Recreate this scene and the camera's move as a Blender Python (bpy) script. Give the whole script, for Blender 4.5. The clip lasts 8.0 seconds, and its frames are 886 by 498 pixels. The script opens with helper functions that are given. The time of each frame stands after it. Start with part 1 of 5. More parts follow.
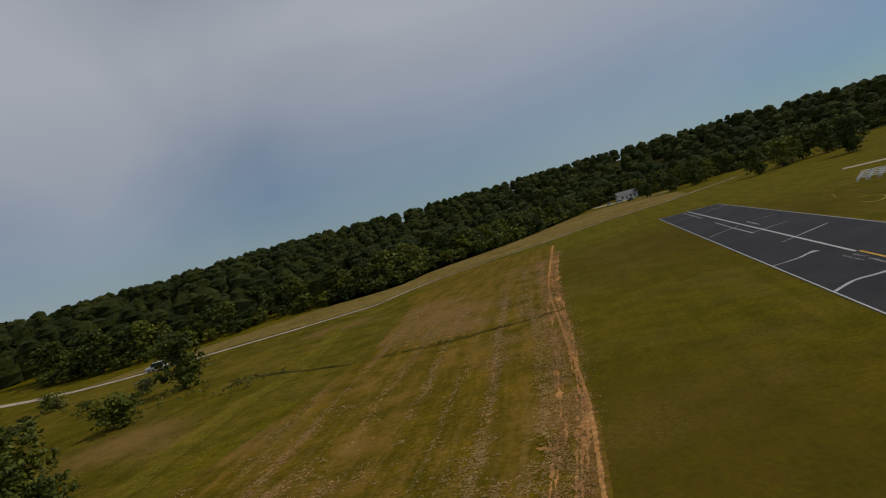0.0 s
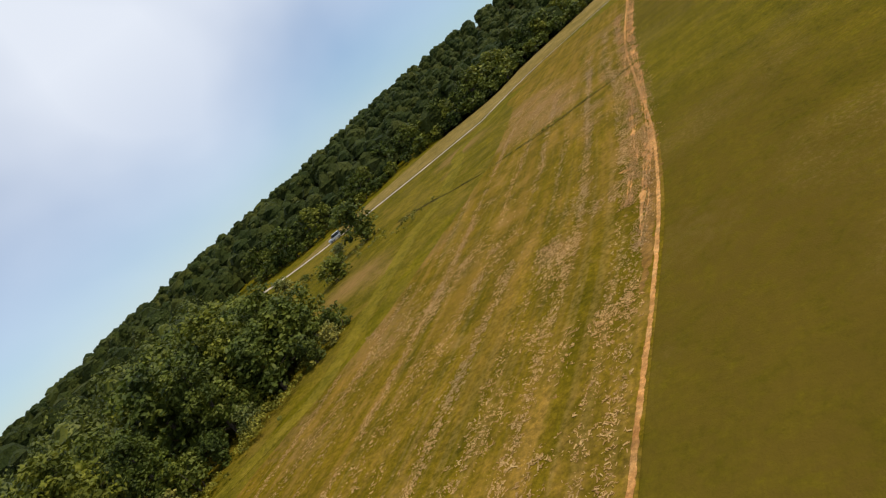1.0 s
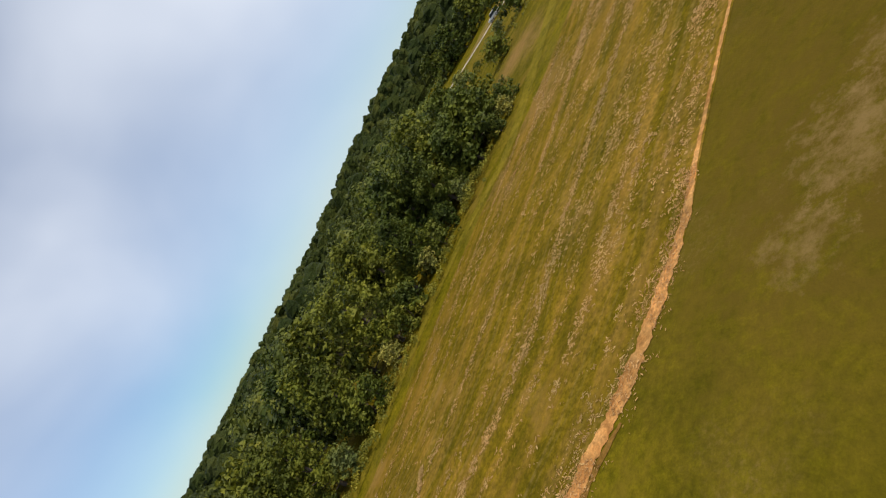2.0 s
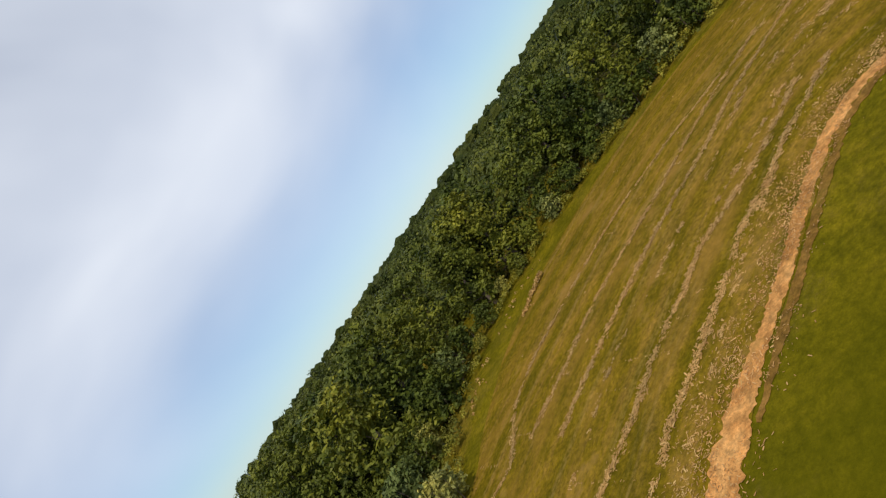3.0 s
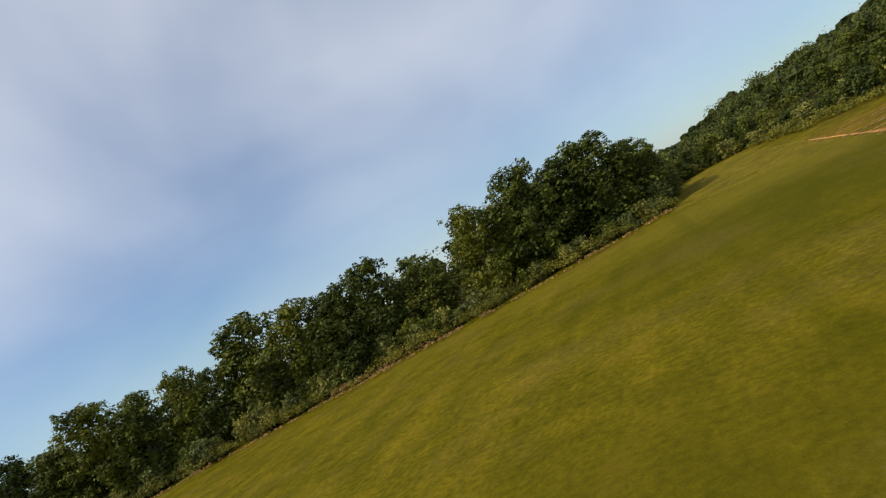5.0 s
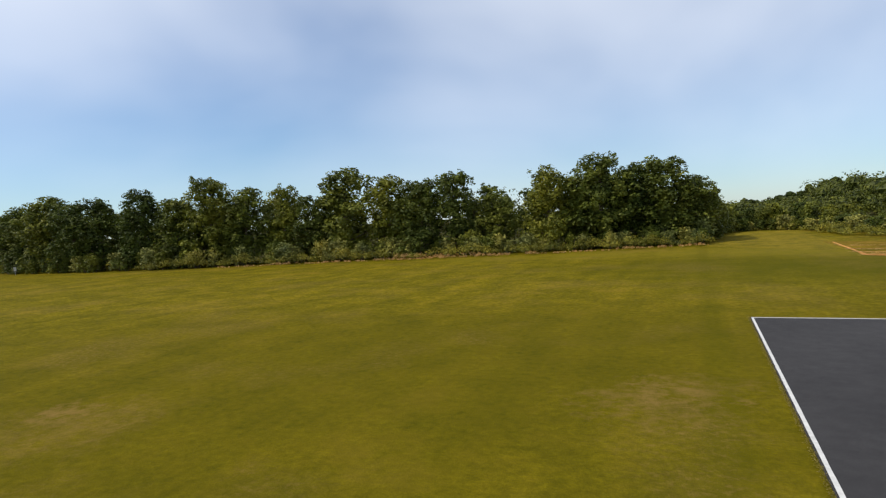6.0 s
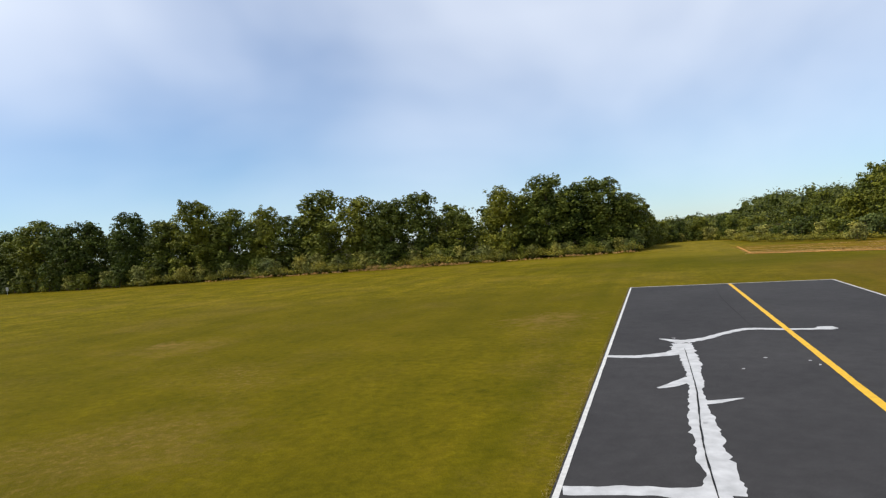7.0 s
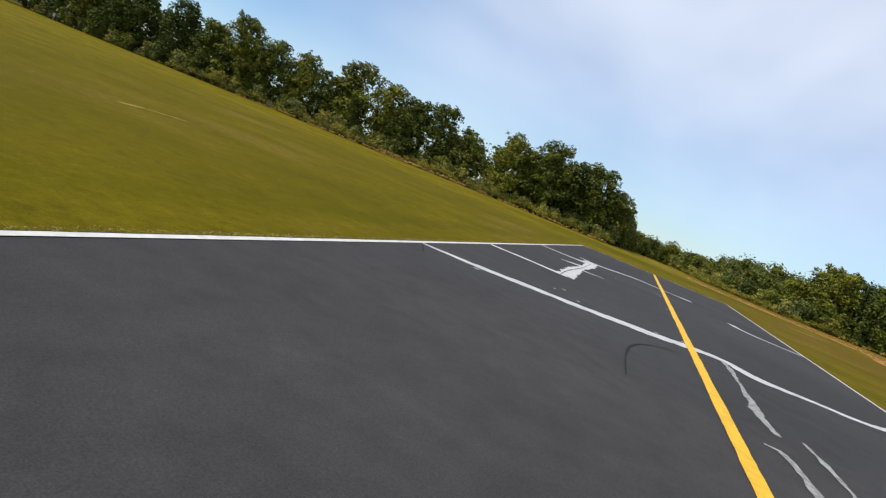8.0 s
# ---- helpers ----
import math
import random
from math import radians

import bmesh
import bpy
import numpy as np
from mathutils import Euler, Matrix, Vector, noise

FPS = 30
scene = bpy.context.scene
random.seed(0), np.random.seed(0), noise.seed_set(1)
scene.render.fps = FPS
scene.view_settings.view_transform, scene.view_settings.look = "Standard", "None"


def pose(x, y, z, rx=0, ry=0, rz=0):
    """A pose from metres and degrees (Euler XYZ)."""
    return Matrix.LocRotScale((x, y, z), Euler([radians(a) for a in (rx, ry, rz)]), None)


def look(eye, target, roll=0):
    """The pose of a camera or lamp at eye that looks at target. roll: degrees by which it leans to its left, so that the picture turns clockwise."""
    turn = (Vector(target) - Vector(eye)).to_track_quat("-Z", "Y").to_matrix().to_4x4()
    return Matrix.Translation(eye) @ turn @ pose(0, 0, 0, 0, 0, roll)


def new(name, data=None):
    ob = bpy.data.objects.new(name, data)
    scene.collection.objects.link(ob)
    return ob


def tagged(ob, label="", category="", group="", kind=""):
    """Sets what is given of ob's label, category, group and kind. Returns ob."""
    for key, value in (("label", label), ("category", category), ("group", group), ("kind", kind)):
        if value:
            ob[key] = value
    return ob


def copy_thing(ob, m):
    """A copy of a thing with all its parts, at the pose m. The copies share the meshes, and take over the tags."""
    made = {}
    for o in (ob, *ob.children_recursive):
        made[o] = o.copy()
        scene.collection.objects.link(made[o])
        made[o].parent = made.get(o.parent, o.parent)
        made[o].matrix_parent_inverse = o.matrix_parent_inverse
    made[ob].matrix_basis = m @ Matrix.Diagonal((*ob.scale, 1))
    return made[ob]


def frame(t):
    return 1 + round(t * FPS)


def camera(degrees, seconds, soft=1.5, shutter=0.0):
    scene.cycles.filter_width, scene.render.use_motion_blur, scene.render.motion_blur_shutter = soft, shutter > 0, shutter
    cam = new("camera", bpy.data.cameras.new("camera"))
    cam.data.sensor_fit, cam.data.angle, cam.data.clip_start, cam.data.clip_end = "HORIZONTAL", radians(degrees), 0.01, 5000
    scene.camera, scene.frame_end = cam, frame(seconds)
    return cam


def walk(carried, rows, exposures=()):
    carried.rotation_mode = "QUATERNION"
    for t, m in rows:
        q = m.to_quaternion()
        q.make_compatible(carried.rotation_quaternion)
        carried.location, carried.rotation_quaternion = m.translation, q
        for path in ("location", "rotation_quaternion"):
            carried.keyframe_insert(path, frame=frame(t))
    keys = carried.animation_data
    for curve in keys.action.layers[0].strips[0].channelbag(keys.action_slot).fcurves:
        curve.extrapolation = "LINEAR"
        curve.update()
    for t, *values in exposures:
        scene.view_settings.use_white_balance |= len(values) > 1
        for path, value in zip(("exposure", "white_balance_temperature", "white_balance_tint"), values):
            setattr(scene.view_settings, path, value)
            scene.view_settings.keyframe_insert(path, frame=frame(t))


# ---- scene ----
LENS = 73.6
# seconds, place in metres, Euler turn in degrees
PATH = (
    (0.00, 23.28, 7.95, 12.86, 88.18, 15.70, -165.77),
    (0.30, 22.00, 13.86, 13.49, 81.38, 20.01, -163.44),
    (0.50, 20.65, 16.95, 14.02, 78.13, 24.02, -160.72),
    (0.60, 19.86, 18.48, 14.23, 77.26, 25.96, -159.11),
    (0.80, 18.36, 20.55, 14.41, 74.84, 34.52, -157.23),
    (1.00, 16.80, 22.41, 14.49, 73.99, 38.98, -156.83),
    (1.30, 14.23, 24.90, 14.30, 74.40, 43.54, -155.12),
    (1.50, 12.48, 26.46, 14.11, 70.47, 53.25, -156.34),
    (1.70, 10.70, 27.81, 13.86, 67.59, 56.25, -149.75),
    (1.97, 8.23, 29.79, 13.76, 67.60, 60.81, -139.05),
    (2.25, 5.66, 31.07, 13.85, 71.80, 61.64, -116.46),
    (2.52, 3.03, 31.08, 13.96, 76.60, 59.98, -91.74),
    (2.80, 0.40, 29.24, 13.96, 80.96, 58.06, -72.32),
    (3.00, -1.49, 27.58, 13.90, 84.04, 56.67, -62.15),
    (3.30, -4.82, 23.72, 13.64, 89.44, 57.71, -45.00),
    (3.50, -7.80, 21.01, 13.27, 95.85, 56.10, -35.82),
    (3.80, -11.49, 15.14, 12.48, 106.17, 56.63, -19.90),
    (4.00, -13.69, 10.83, 12.01, 112.30, 59.20, -7.25),
    (4.20, -15.05, 5.74, 11.94, 115.39, 61.83, 4.98),
    (4.47, -16.35, -1.43, 10.94, 114.21, 56.15, 14.46),
    (4.75, -15.44, -9.94, 9.37, 102.23, 42.59, 16.26),
    (5.03, -13.61, -18.33, 7.87, 91.30, 27.53, 18.53),
    (5.30, -12.18, -25.30, 7.28, 86.22, 16.95, 20.46),
    (5.50, -11.74, -29.95, 7.40, 86.35, 19.75, 20.94),
    (5.80, -11.05, -36.20, 7.35, 87.75, 11.85, 22.11),
    (6.00, -10.45, -39.90, 7.10, 87.05, 3.30, 23.05),
    (6.30, -8.89, -43.94, 6.90, 86.95, -1.50, 22.60),
    (6.50, -7.78, -46.50, 6.60, 87.10, -0.49, 21.76),
    (6.80, -6.21, -50.73, 5.95, 88.75, 1.41, 20.57),
    (7.00, -5.27, -53.35, 5.41, 89.06, 4.27, 19.66),
    (7.30, -3.89, -57.02, 4.60, 87.22, -0.30, 19.52),
    (7.50, -3.04, -59.67, 3.56, 85.40, -4.09, 21.35),
    (7.80, -2.91, -62.49, 2.56, 82.43, -12.69, 21.10),
    (8.00, -2.15, -64.29, 2.18, 82.14, -21.71, 19.90),
)
cam = camera(LENS, 8.0, soft=1.25)
walk(cam, [(t, pose(x, y, z, a, b, c)) for t, x, y, z, a, b, c in PATH],
     exposures=((0.0, -1.55), (0.3, -0.85), (0.6, -0.48), (1.0, -0.42), (1.5, -0.40), (3.0, -0.46), (4.0, -0.78), (4.2, -0.76), (5.5, -0.36), (6.5, -0.2), (8.0, -0.12)))

# ---- light ----
SUN_ELEVATION, SUN_FROM = 52.0, (-0.87, -0.49)          # degrees; the compass side that the sun stands on
world = bpy.data.worlds.new("sky")
scene.world = world
world.use_nodes = True
wn, wl = world.node_tree.nodes, world.node_tree.links
wn.clear()
sky = wn.new("ShaderNodeTexSky")
sky.sky_type, sky.sun_disc = "NISHITA", False
sky.sun_elevation, sky.sun_rotation = radians(SUN_ELEVATION), math.atan2(SUN_FROM[0], SUN_FROM[1])
sky.air_density, sky.dust_density, sky.ozone_density = 1.0, 0.15, 2.5
coord = wn.new("ShaderNodeTexCoord")
stretch = wn.new("ShaderNodeMapping")
stretch.inputs["Scale"].default_value = (1.0, 1.4, 1.9)
stretch.inputs["Rotation"].default_value = (0.2, 0.3, 0.9)
cloud = wn.new("ShaderNodeTexNoise")
cloud.inputs["Scale"].default_value, cloud.inputs["Detail"].default_value = 1.25, 4.0
cloud.inputs["Roughness"].default_value, cloud.inputs["Distortion"].default_value = 0.42, 0.35
cover = wn.new("ShaderNodeMapRange")
cover.inputs["From Min"].default_value, cover.inputs["From Max"].default_value = 0.31, 0.71
cover.inputs["To Min"].default_value, cover.inputs["To Max"].default_value = 0.12, 0.88
blend = wn.new("ShaderNodeMix")
blend.data_type = "RGBA"
blend.inputs[7].default_value = (9.6, 10.1, 11.0, 1)
back = wn.new("ShaderNodeBackground")
back.inputs["Strength"].default_value = 0.122
wout = wn.new("ShaderNodeOutputWorld")
wl.new(coord.outputs["Generated"], stretch.inputs["Vector"])
wl.new(stretch.outputs["Vector"], cloud.inputs["Vector"])
wl.new(cloud.outputs["Fac"], cover.inputs["Value"])
tall = wn.new("ShaderNodeSeparateXYZ")
wl.new(coord.outputs["Generated"], tall.inputs[0])
thick = wn.new("ShaderNodeMapRange")
thick.inputs["From Min"].default_value, thick.inputs["From Max"].default_value = 0.04, 0.34
thick.inputs["To Min"].default_value, thick.inputs["To Max"].default_value = 0.5, 1.0
wl.new(tall.outputs["Z"], thick.inputs["Value"])
veil = wn.new("ShaderNodeMath")
veil.operation = "MULTIPLY"
wl.new(cover.outputs["Result"], veil.inputs[0])
wl.new(thick.outputs["Result"], veil.inputs[1])
wl.new(veil.outputs[0], blend.inputs[0])
hue = wn.new("ShaderNodeMix")
hue.data_type, hue.blend_type = "RGBA", "MULTIPLY"
hue.inputs[0].default_value, hue.inputs[7].default_value = 1.0, (0.70, 0.93, 1.14, 1)
wl.new(sky.outputs["Color"], hue.inputs[6])
wl.new(hue.outputs[2], blend.inputs[6])
wl.new(blend.outputs[2], back.inputs["Color"])
wl.new(back.outputs["Background"], wout.inputs["Surface"])

sun = new("sun", bpy.data.lights.new("sun", "SUN"))
sun.data.energy, sun.data.angle, sun.data.color = 3.75, radians(0.53), (1.0, 0.92, 0.78)
ce = math.cos(radians(SUN_ELEVATION))
sun.matrix_world = look((0, 0, 60), (-SUN_FROM[0] * ce, -SUN_FROM[1] * ce, 60 - math.sin(radians(SUN_ELEVATION))))

# ---- materials ----
def material(name, rough=0.8):
    m = bpy.data.materials.new(name)
    m.use_nodes = True
    nodes, links = m.node_tree.nodes, m.node_tree.links
    bsdf = nodes["Principled BSDF"]
    bsdf.inputs["Roughness"].default_value = rough
    bsdf.inputs["Specular IOR Level"].default_value = 0.25
    return m, nodes, links, bsdf


def ramp(nodes, stops):
    r = nodes.new("ShaderNodeValToRGB")
    els = r.color_ramp.elements
    while len(els) < len(stops):
        els.new(0.5)
    for el, (p, c) in zip(els, stops):
        el.position, el.color = p, (*c, 1)
    return r


def noise_node(nodes, links, vector, scale, detail=4.0, rough=0.55):
    n = nodes.new("ShaderNodeTexNoise")
    n.inputs["Scale"].default_value, n.inputs["Detail"].default_value = scale, detail
    n.inputs["Roughness"].default_value = rough
    links.new(vector, n.inputs["Vector"])
    return n


def mixed(nodes, links, fac, a, b, mode="MIX"):
    n = nodes.new("ShaderNodeMix")
    n.data_type, n.blend_type = "RGBA", mode
    for socket, v in ((n.inputs[0], fac), (n.inputs[6], a), (n.inputs[7], b)):
        if isinstance(v, (int, float)):
            socket.default_value = v
        elif isinstance(v, tuple):
            socket.default_value = (*v, 1)
        else:
            links.new(v, socket)
    return n.outputs[2]


def bumped(nodes, links, bsdf, height, strength, distance):
    b = nodes.new("ShaderNodeBump")
    b.inputs["Strength"].default_value, b.inputs["Distance"].default_value = strength, distance
    links.new(height, b.inputs["Height"])
    links.new(b.outputs["Normal"], bsdf.inputs["Normal"])


def place(nodes, links, scale=(1, 1, 1), turn=0.0):
    g = nodes.new("ShaderNodeNewGeometry")
    m = nodes.new("ShaderNodeMapping")
    m.inputs["Scale"].default_value = scale
    m.inputs["Rotation"].default_value = (0, 0, turn)
    links.new(g.outputs["Position"], m.inputs["Vector"])
    return m.outputs["Vector"]


def ground_material(name, dark, mid, light, bare, bare_from, streak=0.0, grain=9.0, relief=0.05, by_rows=False, patches=(), bands=()):
    """Grass or soil: patches of metres, mowing streaks, tufts, and bare spots."""
    m, n, l, b = material(name, 0.95)
    v = place(n, l)
    big = noise_node(n, l, v, 0.045, 3.0)
    small = noise_node(n, l, v, 0.8, 6.0, 0.68)
    clump = noise_node(n, l, v, 2.6, 3.0, 0.6)
    fine = noise_node(n, l, v, grain, 3.0, 0.7)
    if by_rows:
        uv = n.new("ShaderNodeTexCoord")
        along_rows = n.new("ShaderNodeMapping")
        along_rows.inputs["Scale"].default_value = (0.05, 0.55, 1.0)
        l.new(uv.outputs["UV"], along_rows.inputs["Vector"])
        lines = noise_node(n, l, along_rows.outputs["Vector"], 1.0, 5.0, 0.62)
    else:
        lines = noise_node(n, l, place(n, l, (0.55, 0.03, 1.0)), 1.0, 3.0, 0.6)
    base = ramp(n, ((0.40, dark), (0.5, mid), (0.61, light)))
    s = n.new("ShaderNodeMath")
    s.operation = "MULTIPLY_ADD"
    l.new(small.outputs["Fac"], s.inputs[0])
    s.inputs[1].default_value = 0.34 if by_rows else 0.5
    s2 = n.new("ShaderNodeMath")
    s2.operation = "MULTIPLY_ADD"
    l.new(big.outputs["Fac"], s2.inputs[0])
    s2.inputs[1].default_value = 0.5 - 0.5 * streak
    s3 = n.new("ShaderNodeMath")
    s3.operation = "MULTIPLY"
    l.new(lines.outputs["Fac"], s3.inputs[0])
    s3.inputs[1].default_value = 0.66 if by_rows else 0.5 * streak
    l.new(s3.outputs[0], s2.inputs[2])
    l.new(s2.outputs[0], s.inputs[2])
    l.new(s.outputs[0], base.inputs["Fac"])
    tuft = ramp(n, ((0.28, (0.66, 0.66, 0.66)), (0.72, (1.28, 1.28, 1.28))))
    l.new(fine.outputs["Fac"], tuft.inputs["Fac"])
    colour = mixed(n, l, 0.75, base.outputs["Color"], tuft.outputs["Color"], "MULTIPLY")
    tussock = ramp(n, ((0.34, (0.64, 0.66, 0.66)), (0.66, (1.34, 1.3, 1.26))))
    l.new(clump.outputs["Fac"], tussock.inputs["Fac"])
    colour = mixed(n, l, 0.8, colour, tussock.outputs["Color"], "MULTIPLY")
    mottle = noise_node(n, l, v, 0.26, 3.0, 0.6)
    blotch = ramp(n, ((0.36, (0.76, 0.79, 0.78)), (0.64, (1.25, 1.19, 1.14))))
    l.new(mottle.outputs["Fac"], blotch.inputs["Fac"])
    colour = mixed(n, l, 0.9, colour, blotch.outputs["Color"], "MULTIPLY")
    spots = noise_node(n, l, v, 0.13, 6.0, 0.68)
    where = ramp(n, ((bare_from, (0, 0, 0)), (min(bare_from + 0.16, 1.0), (1, 1, 1))))
    l.new(spots.outputs["Fac"], where.inputs["Fac"])
    colour = mixed(n, l, where.outputs["Color"], colour, bare)
    torn_by = noise_node(n, l, v, 1.1, 6.0, 0.76)
    for px, py, radius, tone, most in patches:
        away = n.new("ShaderNodeVectorMath")
        away.operation = "DISTANCE"
        away.inputs[1].default_value = (px, py, 0)
        l.new(v, away.inputs[0])
        soft = n.new("ShaderNodeMapRange")
        soft.interpolation_type = "SMOOTHSTEP"
        soft.inputs["From Min"].default_value, soft.inputs["From Max"].default_value = radius * 1.15, radius * 0.1
        l.new(away.outputs["Value"], soft.inputs["Value"])
        if radius > 8 and not by_rows:
            rag = n.new("ShaderNodeMath")
            rag.operation = "MULTIPLY"
            l.new(soft.outputs["Result"], rag.inputs[0])
            rip = ramp(n, ((0.34, (0.42 * most,) * 3), (0.58, (most,) * 3)))
            l.new(small.outputs["Fac"], rip.inputs["Fac"])
            l.new(rip.outputs["Color"], rag.inputs[1])
            colour = mixed(n, l, rag.outputs[0], colour, tone)
            continue
        rag = n.new("ShaderNodeMath")
        rag.operation = "MULTIPLY_ADD"
        l.new(torn_by.outputs["Fac"], rag.inputs[0])
        rag.inputs[1].default_value = 2.6
        l.new(soft.outputs["Result"], rag.inputs[2])
        cut = n.new("ShaderNodeMapRange")
        cut.inputs["From Min"].default_value, cut.inputs["From Max"].default_value = (1.75, 2.45) if radius > 8 else (2.0, 2.6)
        cut.inputs["To Max"].default_value = most
        l.new(rag.outputs[0], cut.inputs["Value"])
        colour = mixed(n, l, cut.outputs["Result"], colour, tone)
    for bx, half, tone, most in bands:
        apart = n.new("ShaderNodeSeparateXYZ")
        l.new(v, apart.inputs[0])
        off = n.new("ShaderNodeMath")
        off.operation = "SUBTRACT"
        l.new(apart.outputs["X"], off.inputs[0])
        off.inputs[1].default_value = bx
        gap = n.new("ShaderNodeMath")
        gap.operation = "ABSOLUTE"
        l.new(off.outputs[0], gap.inputs[0])
        soft = n.new("ShaderNodeMapRange")
        soft.interpolation_type = "SMOOTHSTEP"
        soft.inputs["From Min"].default_value, soft.inputs["From Max"].default_value = half, half * 0.25
        soft.inputs["To Max"].default_value = most
        l.new(gap.outputs[0], soft.inputs["Value"])
        rag = n.new("ShaderNodeMath")
        rag.operation = "MULTIPLY"
        l.new(soft.outputs["Result"], rag.inputs[0])
        rip = ramp(n, ((0.35, (0.35,) * 3), (0.6, (1.0,) * 3)))
        l.new(small.outputs["Fac"], rip.inputs["Fac"])
        l.new(rip.outputs["Color"], rag.inputs[1])
        colour = mixed(n, l, rag.outputs[0], colour, tone)
    if patches and not by_rows:
        dry = noise_node(n, l, place(n, l, (1, 1, 1), 0.6), 0.085, 4.0, 0.62)
        area = ramp(n, ((0.50, (0, 0, 0)), (0.64, (1, 1, 1))))
        l.new(dry.outputs["Fac"], area.inputs["Fac"])
        blade = noise_node(n, l, v, 3.4, 6.0, 0.75)
        fleck = ramp(n, ((0.50, (0.12,) * 3), (0.66, (0.85,) * 3)))
        l.new(blade.outputs["Fac"], fleck.inputs["Fac"])
        amount = mixed(n, l, 1.0, area.outputs["Color"], fleck.outputs["Color"], "MULTIPLY")
        colour = mixed(n, l, amount, colour, (0.205, 0.135, 0.032))
    if by_rows:
        for across, along_by, low, high, most, straw in ((1.3, 0.03, 0.54, 0.66, 0.26, (0.33, 0.215, 0.080)), (0.36, 0.03, 0.50, 0.66, 0.55, (0.235, 0.130, 0.022))):
            thin = n.new("ShaderNodeMapping")
            thin.inputs["Scale"].default_value = (along_by, across, 1.0)
            thin.inputs["Location"].default_value = (3.7 * across, 0.0, 0.0)
            l.new(uv.outputs["UV"], thin.inputs["Vector"])
            row = noise_node(n, l, thin.outputs["Vector"], 1.0, 2.0, 0.5)
            lit = ramp(n, ((low, (0, 0, 0)), (high, (most,) * 3)))
            l.new(row.outputs["Fac"], lit.inputs["Fac"])
            torn = ramp(n, ((0.38, (0.15,) * 3), (0.60, (1.0,) * 3)))
            l.new((clump if across > 0.5 else mottle).outputs["Fac"], torn.inputs["Fac"])
            amount = mixed(n, l, 1.0, lit.outputs["Color"], torn.outputs["Color"], "MULTIPLY")
            colour = mixed(n, l, amount, colour, straw)
    l.new(colour, b.inputs["Base Color"])
    b.inputs["Specular IOR Level"].default_value = 0.03
    bumped(n, l, b, fine.outputs["Fac"], 0.7, relief)
    return m


PALE = (0.168, 0.134, 0.010)
PINKISH = (0.235, 0.150, 0.052)
WARM = (0.116, 0.076, 0.010)
DRY, LUSH_TONE, BROWN, OLIVE = (0.190, 0.124, 0.030), (0.074, 0.070, 0.001), (0.090, 0.058, 0.006), (0.090, 0.074, 0.003)
BROAD_PATCHES = ((24, -12, 34, BROWN, 0.65), (22, -50, 34, BROWN, 0.3), (10, -105, 50, BROWN, 0.85), (19, 14, 17, WARM, 1.0), (20, -4, 15, WARM, 0.85), (22, -24, 14, WARM, 0.5), (-24, -44, 32, OLIVE, 0.75), (-15, -54, 14, OLIVE, 0.6), (-15, -10, 24, OLIVE, 0.75), (-40, -16, 26, OLIVE, 0.6), (8, 30, 14, LUSH_TONE, 0.9), (-4, 34, 24, LUSH_TONE, 0.85), (3, 52, 13, PALE, 0.9), (-11, 55, 14, PALE, 0.85), (-27, 55, 13, PALE, 0.8), (-44, 53, 11, PALE, 0.7))
DRY_PATCHES = ((18.4, 13.4, 6, PINKISH, 0.85), (17, 10, 4, PINKISH, 0.6), (20.7, 17, 3.5, PINKISH, 0.7), (-34.8, -24, 3, DRY, 0.9), (-10.6, -15.4, 5, DRY, 0.55), (24, -8, 6, DRY, 0.3), (-12, -17.4, 6, DRY, 0.75), (-33, -25, 7, DRY, 0.45), (-20, -40, 8, DRY, 0.3))
LAWN = ground_material("mown_grass", (0.101, 0.088, 0.003), (0.135, 0.112, 0.004), (0.174, 0.134, 0.007), (0.18, 0.124, 0.012), 0.58, 0.6,
                       patches=BROAD_PATCHES + DRY_PATCHES,
                       bands=((-9.7, 1.1, LUSH_TONE, 0.4), (9.4, 0.8, LUSH_TONE, 0.3)))
LANE = ground_material("pale_mown_grass", (0.138, 0.112, 0.008), (0.174, 0.138, 0.011), (0.212, 0.160, 0.020), (0.195, 0.132, 0.02), 0.6, 0.4)
TAN = (0.300, 0.168, 0.060)
HAYFIELD = ground_material("cut_hay_stubble", (0.122, 0.092, 0.004), (0.168, 0.114, 0.007), (0.240, 0.146, 0.024), (0.28, 0.165, 0.045), 0.57, 1.0, 6.0, 0.08, True,
                           patches=((52, -14, 6, TAN, 0.55), (55.4, -4, 6, TAN, 0.5), (34.3, -15, 4, TAN, 0.45), (38, 8, 4, TAN, 0.4), (56, -18, 9, TAN, 0.55), (46, -22, 7, TAN, 0.45), (60, -7, 7, TAN, 0.5), (57, -35, 9, TAN, 0.5), (56, -94, 15, TAN, 0.75), (49, -80, 15, TAN, 0.95), (44, -67, 10, TAN, 0.85), (54, -70, 9, TAN, 0.75), (39, -118, 12, TAN, 0.5), (34.5, -52, 6, TAN, 0.6), (35, -45, 5, TAN, 0.5), (33, -64, 5, TAN, 0.6), (33.6, -15, 3, TAN, 0.6)))
ROUGH = ground_material("rough_meadow", (0.098, 0.086, 0.003), (0.138, 0.110, 0.006), (0.185, 0.136, 0.014), (0.21, 0.135, 0.022), 0.56, 0.2, 4.0, 0.15,
                        patches=((77, -44, 9, TAN, 0.8), (68, -40, 8, TAN, 0.7), (76, -98, 9, TAN, 0.8), (71, -80, 7, TAN, 0.5), (79, -119, 6, TAN, 0.8)))
